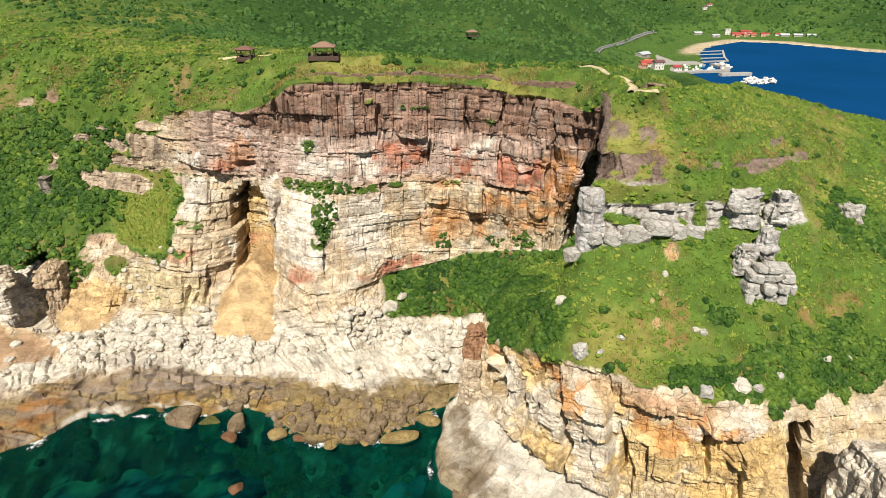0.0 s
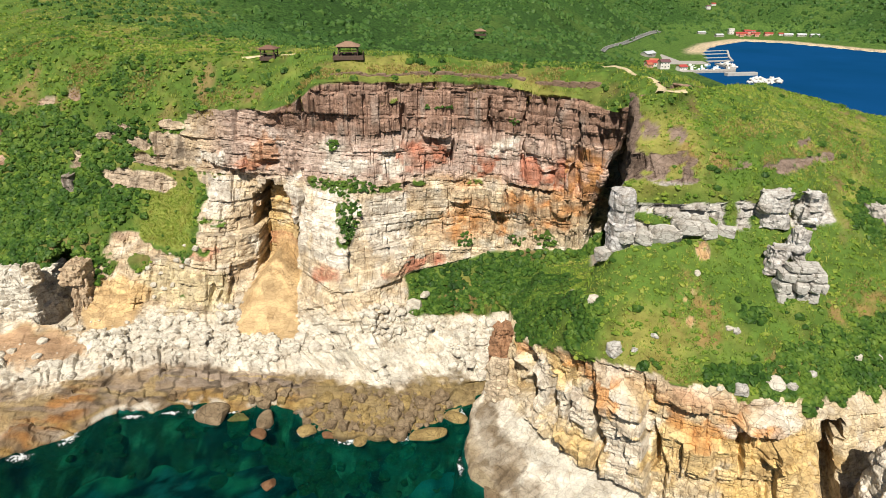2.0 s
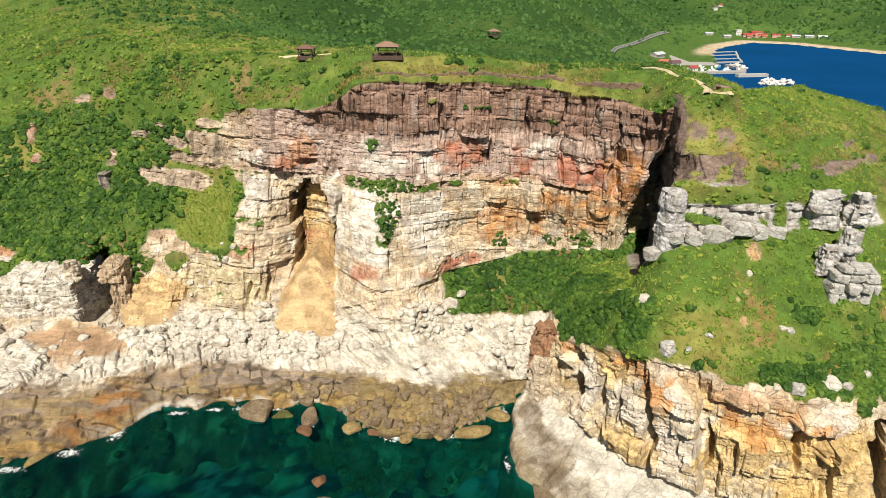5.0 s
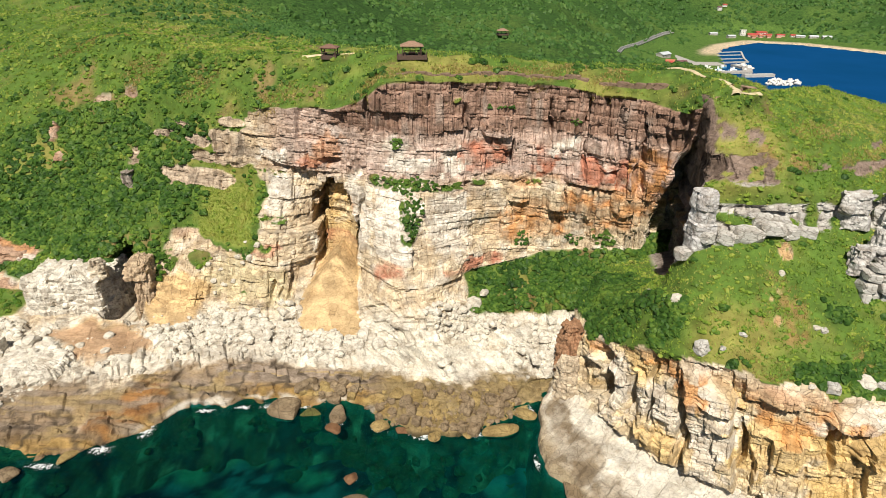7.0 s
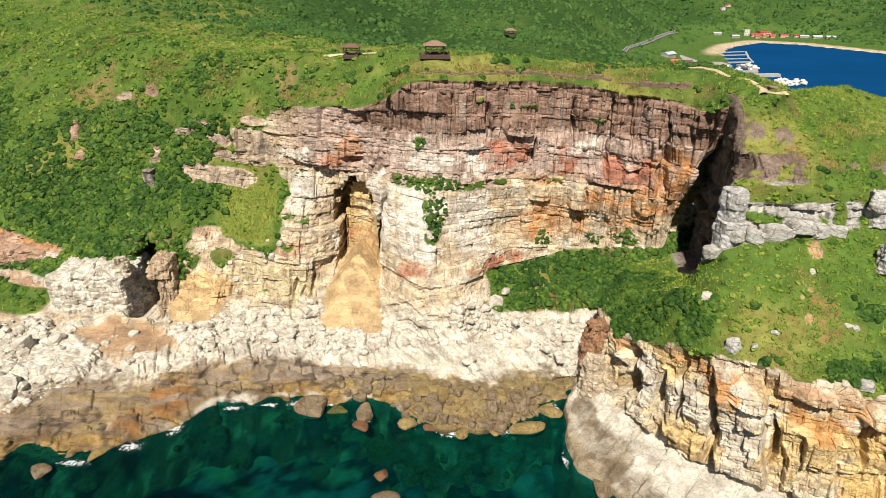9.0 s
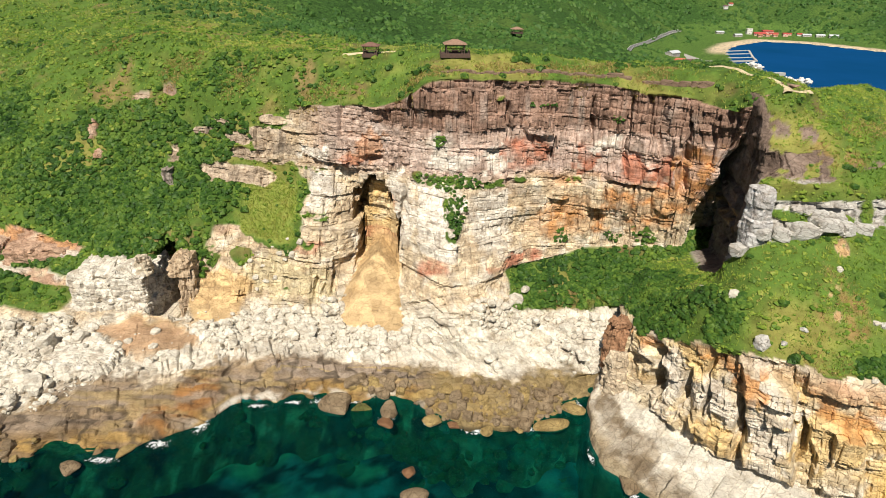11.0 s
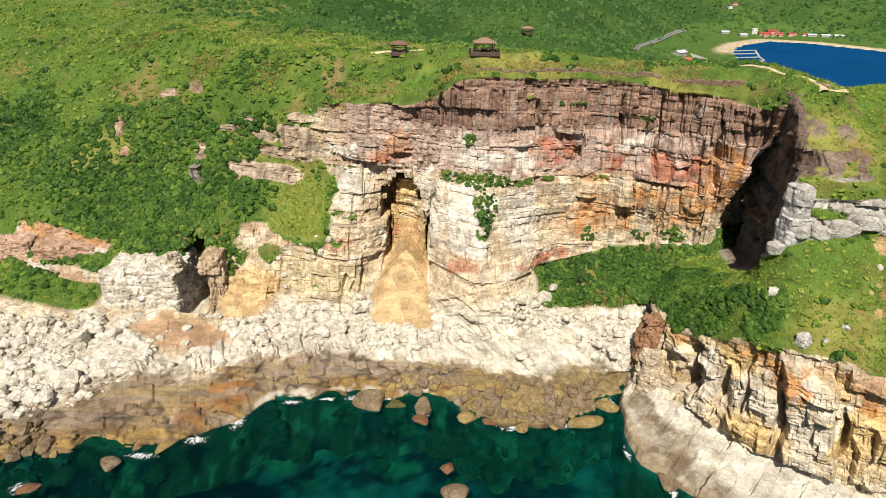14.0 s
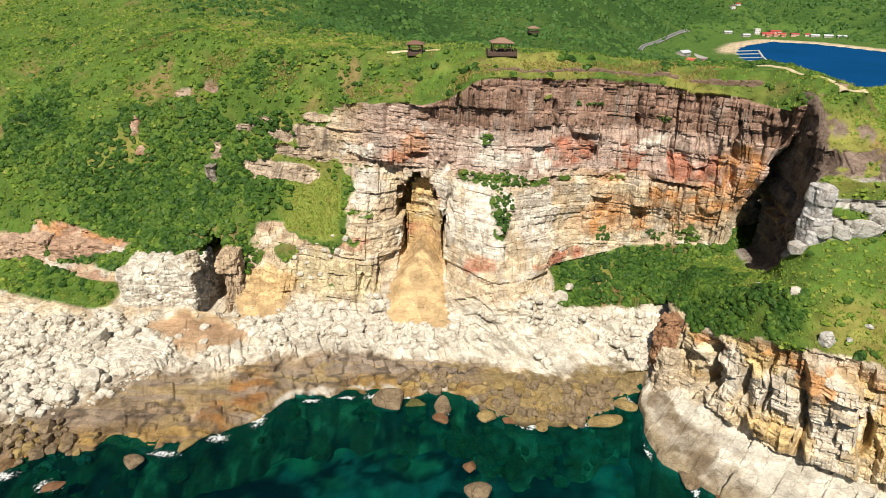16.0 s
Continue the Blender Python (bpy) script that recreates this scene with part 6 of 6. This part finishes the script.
def gazebo(x, y, z, w, roof_mat, label, deck, turn=0.0, eave=2.2):
    g = tagged(new("gazebo"), label, "gazebo", "gazebos on the plateau")
    h = w / 2 * 0.82
    box_part("floor", wood, g, -w / 2 - deck, w / 2 + deck, -h - 0.3, h + 0.3, -0.6, 0.25, 0.03)
    for sx in (-1, 1):
        for sy in (-1, 1):
            box_part("post", wood, g, sx * (w / 2 - 0.25) - 0.11, sx * (w / 2 - 0.25) + 0.11, sy * (h - 0.2) - 0.11, sy * (h - 0.2) + 0.11, 0.25, eave, 0.02)
        box_part("rail", wood, g, sx * (w / 2 - 0.25) - 0.05, sx * (w / 2 - 0.25) + 0.05, -h + 0.3, h - 0.3, 0.95, 1.07, 0.01)
        box_part("bench", wood, g, sx * (w / 2 - 0.7) - 0.2, sx * (w / 2 - 0.7) + 0.2, -h + 0.5, h - 0.5, 0.25, 0.7, 0.02)
    for sy in (-1, 1):
        box_part("rail", wood, g, -w / 2 + 0.36, w / 2 - 0.36, sy * (h - 0.2) - 0.05, sy * (h - 0.2) + 0.05, 0.95, 1.07, 0.01)
        box_part("beam", wood, g, -w / 2, w / 2, sy * (h - 0.2) - 0.07, sy * (h - 0.2) + 0.07, eave - 0.2, eave - 0.01, 0.01)
    roof = part("roof", hip_roof(w / 2 + 0.35, h + 0.35, eave, 0.3 * w / 2, 0.22 * w), roof_mat, g, "shallow hipped shingle roof")
    box_part("ridge_cap", roof_mat, roof, -0.3 * w / 2 - 0.1, 0.3 * w / 2 + 0.1, -0.1, 0.1, eave + 0.22 * w - 0.06, eave + 0.22 * w + 0.07, 0.02)
    if deck:
        box_part("table", wood, g, -0.7, 0.7, -0.35, 0.35, 0.25, 0.95, 0.03)
        for sx in (-1, 1):
            box_part("side_rail", wood, g, sx * (w / 2 + deck - 0.1) - 0.05, sx * (w / 2 + deck - 0.1) + 0.05, -h, h, 0.25, 0.9, 0.01)
    g.matrix_world = pose(x, y, z, 0, 0, turn)
    return g


gazebo(-26.7, 137.5, 60.6, 4.6, dusty_shingle, "open timber gazebo with a hipped roof and a railed deck", 1.1, 4)
gazebo(-46.9, 145.5, 59.35, 3.7, shingle, "small open gazebo with a dark shingle roof", 0.0, -3, 1.95)
gazebo(19.5, 416, land_height(np.array(19.5), np.array(416.0)) + 3.0, 7.0, dusty_shingle, "distant gazebo with a reddish roof on the hillside", 0.0, 10)


def ribbon(name, points, width, lift, mat, label, category, ground=None):
    """A strip that follows the ground along a line."""
    p = np.array(points, float)
    t = np.r_[0, np.cumsum(np.linalg.norm(np.diff(p, axis=0), axis=1))]
    u = np.linspace(0, t[-1], max(12, int(t[-1] / 0.8)))
    line = np.stack([np.interp(u, t, p[:, k]) for k in range(2)], -1)
    way = np.gradient(line, axis=0)
    side = np.stack([-way[:, 1], way[:, 0]], -1) / np.linalg.norm(way, axis=1, keepdims=True)
    wide = width * (1 + 0.25 * cloud(np.c_[line, line[:, :1] * 0], 4, 2, 141))
    rows = []
    for k in (-1, -0.5, 0, 0.5, 1):
        q = line + side * (0.5 * k * wide)[:, None]
        z = np.array([ground_top(*c) for c in q]) if ground is None else ground(q[:, 0], q[:, 1])
        if ground is None:
            z = np.convolve(np.pad(z, 2, mode="edge"), np.ones(5) / 5, "valid")
        rows.append(np.c_[q, z + lift - (0.25 if abs(k) == 1 else 0)])
    g = np.array(rows)
    r, c = g.shape[:2]
    idx = np.arange(r * c).reshape(r, c)
    quads = np.stack([idx[:-1, :-1], idx[:-1, 1:], idx[1:, 1:], idx[1:, :-1]], -1).reshape(-1, 4)
    return tagged(new(name, mesh_from(name, g.reshape(-1, 3), quads, mat, True)), label, category, kind="structure")


ribbon("path", [(32.8, 103.8), (33.4, 104.8), (34.2, 106.4), (34.4, 110)], 2.0, 0.12, sand_mat, "bare sandy footpath through the grass", "path")
ribbon("path_trail", [(34.4, 109.6), (33.4, 115), (32.4, 119.6), (31.8, 126), (31.3, 131), (29.5, 138)], 1.0, 0.22, sand_mat, "narrow sandy footpath along the crest", "path")
ribbon("path_branch", [(34.0, 106.4), (36, 106.5), (38.4, 106.5)], 1.5, 0.24, sand_mat, "bare sandy footpath through the grass", "path")
ribbon("sand_patch", [(-54, 147), (-50, 147.2), (-41, 147)], 1.5, 0.2, sand_mat, "bare sandy clearing beside the gazebo", "clearing")


def flat_land(x, y):
    return land_height(np.asarray(x, float), np.asarray(y, float))


road_line = [(146, 580), (155, 601.7), (170, 628), (186.7, 654.5), (205, 688), (224, 720), (246, 752), (268, 784)]
ribbon("road", road_line, 3.2, 1.0, asphalt, "grey coast road on the hillside", "road", flat_land)


def low_wall(name, points, height, thick, base, mat, label, category):
    """A wall of even height along a line, in plan."""
    bm = bmesh.new()
    for (ax, ay), (bx_, by_) in zip(points, points[1:]):
        n = Vector((by_ - ay, ax - bx_)).normalized() * thick / 2
        foot = [bm.verts.new((x + sx * n.x, y + sx * n.y, base(x, y))) for x, y, sx in ((ax, ay, 1), (bx_, by_, 1), (bx_, by_, -1), (ax, ay, -1))]
        head = [bm.verts.new((v.co.x, v.co.y, v.co.z + height)) for v in foot]
        bm.faces.new(head)
        for k in range(4):
            bm.faces.new((foot[k], foot[(k + 1) % 4], head[(k + 1) % 4], head[k]))
    bmesh.ops.recalc_face_normals(bm, faces=bm.faces)
    return tagged(part(name, bm, mat), label, category)


low_wall("road_barrier", [(x - 1.8, y) for x, y in road_line], 1.3, 0.4, lambda x, y: float(flat_land(x, y)) + 0.6, pale_concrete, "pale concrete barrier along the coast road", "barrier")
low_wall("road_barrier", [(x + 1.8, y) for x, y in road_line], 1.3, 0.4, lambda x, y: float(flat_land(x, y)) + 0.6, pale_concrete, "pale concrete barrier along the coast road", "barrier")


def house(w, d, storeys, wall_mat, roof_mat, label, flat=False):
    """A village house: walls with windows on two sides and a door, and a gabled or flat roof."""
    h = tagged(new("house"), label, "house", "village houses")
    top = 3.1 * storeys
    box_part("wall", wall_mat, h, -w / 2, w / 2, -d / 2, d / 2, -1.5, top)
    if flat:
        box_part("roof", roof_mat, h, -w / 2 - 0.3, w / 2 + 0.3, -d / 2 - 0.3, d / 2 + 0.3, top, top + 0.35)
        box_part("parapet", wall_mat, h, -w / 2 - 0.1, w / 2 + 0.1, -d / 2 - 0.1, -d / 2 + 0.15, top + 0.35, top + 1.1)
    else:
        bm = bmesh.new()
        e, r = 0.6, 0.26 * d
        ring = [(-d / 2 - e, top - 0.1), (0, top + r), (d / 2 + e, top - 0.1), (d / 2 + e, top + 0.2), (0, top + r + 0.32), (-d / 2 - e, top + 0.2)]
        ends = [[bm.verts.new((sx * (w / 2 + e), y, z)) for y, z in ring] for sx in (-1, 1)]
        for k in range(6):
            bm.faces.new((ends[0][k], ends[0][(k + 1) % 6], ends[1][(k + 1) % 6], ends[1][k]))
        bm.faces.new(ends[0]), bm.faces.new(ends[1][::-1])
        bmesh.ops.recalc_face_normals(bm, faces=bm.faces)
        part("roof", bm, roof_mat, h)
        for sx in (-1, 1):
            bm = bmesh.new()
            bm.faces.new([bm.verts.new((sx * w / 2, y, z)) for y, z in ((-d / 2, top), (d / 2, top), (0, top + r))])
            part("gable", bm, wall_mat, h)
    for s_ in range(storeys):
        n = max(2, int(w / 3.2))
        for k in range(n):
            x = (k + 0.5) * w / n - w / 2
            if s_ == 0 and k == n // 2:
                box_part("door", wood, h, x - 0.5, x + 0.5, -d / 2 - 0.06, -d / 2 + 0.05, 0, 2.1)
                continue
            win = box_part("window", white_paint, h, x - 0.75, x + 0.75, -d / 2 - 0.06, -d / 2 + 0.05, 3.1 * s_ + 0.9, 3.1 * s_ + 2.3)
            box_part("pane", dark_glass, win, x - 0.62, x + 0.62, -d / 2 - 0.08, -d / 2 - 0.055, 3.1 * s_ + 1.03, 3.1 * s_ + 2.17)
    return h


KINDS = [house(11, 8, 1, white_wall, red_roof, "white village house with a red gabled roof"), house(10, 8, 2, white_wall, dark_roof, "white two-storey house with a maroon roof"),
         house(22, 9, 1, pink_wall, red_roof, "long pink building with a red roof"), house(10, 9, 3, white_wall, white_wall, "white three-storey flat-roofed building", True),
         house(9, 7, 1, pink_wall, orange_roof, "small house with an orange tiled roof"), house(18, 9, 1, concrete, grey_roof, "low shed with a grey sheet-metal roof"), house(12, 9, 2, pink_wall, red_roof, "pink two-storey house with a red roof")]
SPOTS = [(0, 186, 560, 10), (4, 193, 572, -20), (1, 193, 545, 5), (0, 206, 536, 20), (4, 181, 549, 30), (5, 200, 612, 40), (3, 392, 876, -5), (2, 404, 862, -5), (6, 418, 868, 0), (2, 434, 866, -4), (4, 412, 852, 8), (2, 458, 864, -8),
         (0, 478, 858, -10), (5, 486, 850, -12), (5, 505, 842, -12), (6, 446, 852, -5), (5, 330, 868, 6), (1, 388, 960, 10), (0, 402, 968, 15), (5, 352, 846, 10), (4, 424, 848, 0), (0, 440, 884, 5), (5, 520, 830, -14), (4, 394, 846, 0)]
used = set()
for kind, x, y, turn in SPOTS:
    if y > 800:
        x = 422 + 0.72 * (x - 422)
    m = pose(x, y, max(2.0, float(flat_land(x, y))) + 0.3, 0, 0, turn) @ Matrix.Scale(0.72 if y > 800 else 0.85, 4)
    if kind in used:
        copy_thing(KINDS[kind], m)
    else:
        KINDS[kind].matrix_world = m
        used.add(kind)

# the small harbour
WATERLINE = lambda x, y: -2.0
quay = [("quay", [(202, 528), (224, 534), (250, 538)], 3.6, 9, concrete, "grey concrete quay of the small harbour"), ("quay", [(250, 536), (260, 560), (258, 580)], 3.8, 8, concrete, "concrete outer arm of the harbour"),
        ("jetty", [(210, 593), (246, 598), (284, 608)], 3.2, 3, concrete, "narrow concrete jetty beside the ponds"), ("pond_wall", [(218, 618), (293, 636)], 2.8, 1.6, pale_concrete, "low wall of a sea pond"),
        ("pond_wall", [(231, 648), (306, 668)], 2.8, 1.6, pale_concrete, "low wall of a sea pond"), ("pond_wall", [(246, 673), (318, 698)], 2.8, 1.6, pale_concrete, "low wall of a sea pond"),
        ("pond_wall", [(284, 608), (293, 636), (306, 668), (318, 698)], 2.9, 2.0, pale_concrete, "outer wall of the sea ponds"), ("pond_wall", [(250, 600), (260, 648), (278, 688)], 2.7, 1.4, pale_concrete, "inner wall of the sea ponds"), ("breakwater", [(236, 514), (264, 519)], 4.4, 5, pale_concrete, "pale concrete breakwater wall")]
for name, line, height, thick, mat, label in quay:
    low_wall(name, line, height, thick, WATERLINE, mat, label, "harbour wall")
tagged(part("harbour_apron", box(bmesh.new(), 196, 226, 596, 672, -2, 1.9), concrete), "concrete apron beside the sea ponds", "apron", kind="structure")

tagged(part("harbour_apron", box(bmesh.new(), 206, 248, 574, 596, -2, 1.7), concrete), "concrete apron behind the harbour basin", "apron", kind="structure")


def boat(paint, label):
    b = tagged(new("boat"), label, "boat", "boats in the harbour")
    bm = bmesh.new()
    rings = []
    for x, w, z in ((-4, 1.2, 0.9), (-1, 1.5, 0.9), (2, 1.3, 1.1), (4.2, 0.25, 1.5)):
        rings.append([bm.verts.new(p) for p in ((x, -w, z), (x, -0.6 * w, -0.4), (x, 0.6 * w, -0.4), (x, w, z))])
    for a, c in zip(rings, rings[1:]):
        for k in range(3):
            bm.faces.new((a[k], a[k + 1], c[k + 1], c[k]))
        bm.faces.new((a[3], a[0], c[0], c[3]))
    bm.faces.new(rings[0]), bm.faces.new(rings[-1][::-1])
    bmesh.ops.recalc_face_normals(bm, faces=bm.faces)
    part("hull", bm, paint, b)
    cabin = box_part("cabin", white_paint, b, -2.4, 0.2, -0.8, 0.8, 0.85, 2.7, 0.1)
    box_part("window", dark_glass, cabin, 0.21, 0.24, -0.6, 0.6, 1.8, 2.4)
    box_part("mast", grey_roof, b, 0.8, 0.9, -0.05, 0.05, 0.9, 4.2)
    return b


boats = [boat(white_paint, "small white fishing boat moored in the harbour"), boat(blue_paint, "small blue fishing boat moored in the harbour")]
for k, (x, y, turn) in enumerate(((216, 536, 10), (222, 538, 80), (228, 541, 15), (236, 540, 80), (222, 552, 20), (232, 556, 70), (242, 548, 10), (246, 556, 80), (252, 546, 75), (240, 564, 20), (226, 566, 10))):
    if k < 2:
        boats[k].matrix_world = pose(x, y, 0.2, 0, 0, turn)
    else:
        copy_thing(boats[k % 2], pose(x, y, 0.2, 0, 0, turn))


def tetrapod_mesh():
    bm = bmesh.new()
    for d in ((0, 0, 1), (0.94, 0, -0.33), (-0.47, 0.82, -0.33), (-0.47, -0.82, -0.33)):
        q = Vector(d).to_track_quat("Z", "Y").to_matrix().to_4x4()
        bmesh.ops.create_cone(bm, cap_ends=True, segments=7, radius1=0.75, radius2=0.5, depth=1.9, matrix=Matrix.Translation(Vector(d) * 0.85) @ q)
    me = bpy.data.meshes.new("tetrapod")
    bm.to_mesh(me)
    bm.free()
    me.materials.append(white_wall)
    return me


tetrapod = tetrapod_mesh()
spin = random.Random(5)
for k in range(54):
    along, across = spin.uniform(0, 1), spin.uniform(-1, 1)
    x, y = 240 + 22 * along + 3 * across, 478 - 2 * along + 4.5 * across
    if k >= 36:
        x, y = 261 + 4 * across, 556 + 22 * along
    ob = new("tetrapod", tetrapod)
    ob.matrix_world = pose(x, y, spin.uniform(0.2, 2.6), spin.uniform(0, 360), spin.uniform(0, 360), spin.uniform(0, 360)) @ Matrix.Scale(1.5, 4)
    tagged(ob, "white concrete tetrapod heaped on the breakwater", "tetrapod", "breakwater tetrapods")
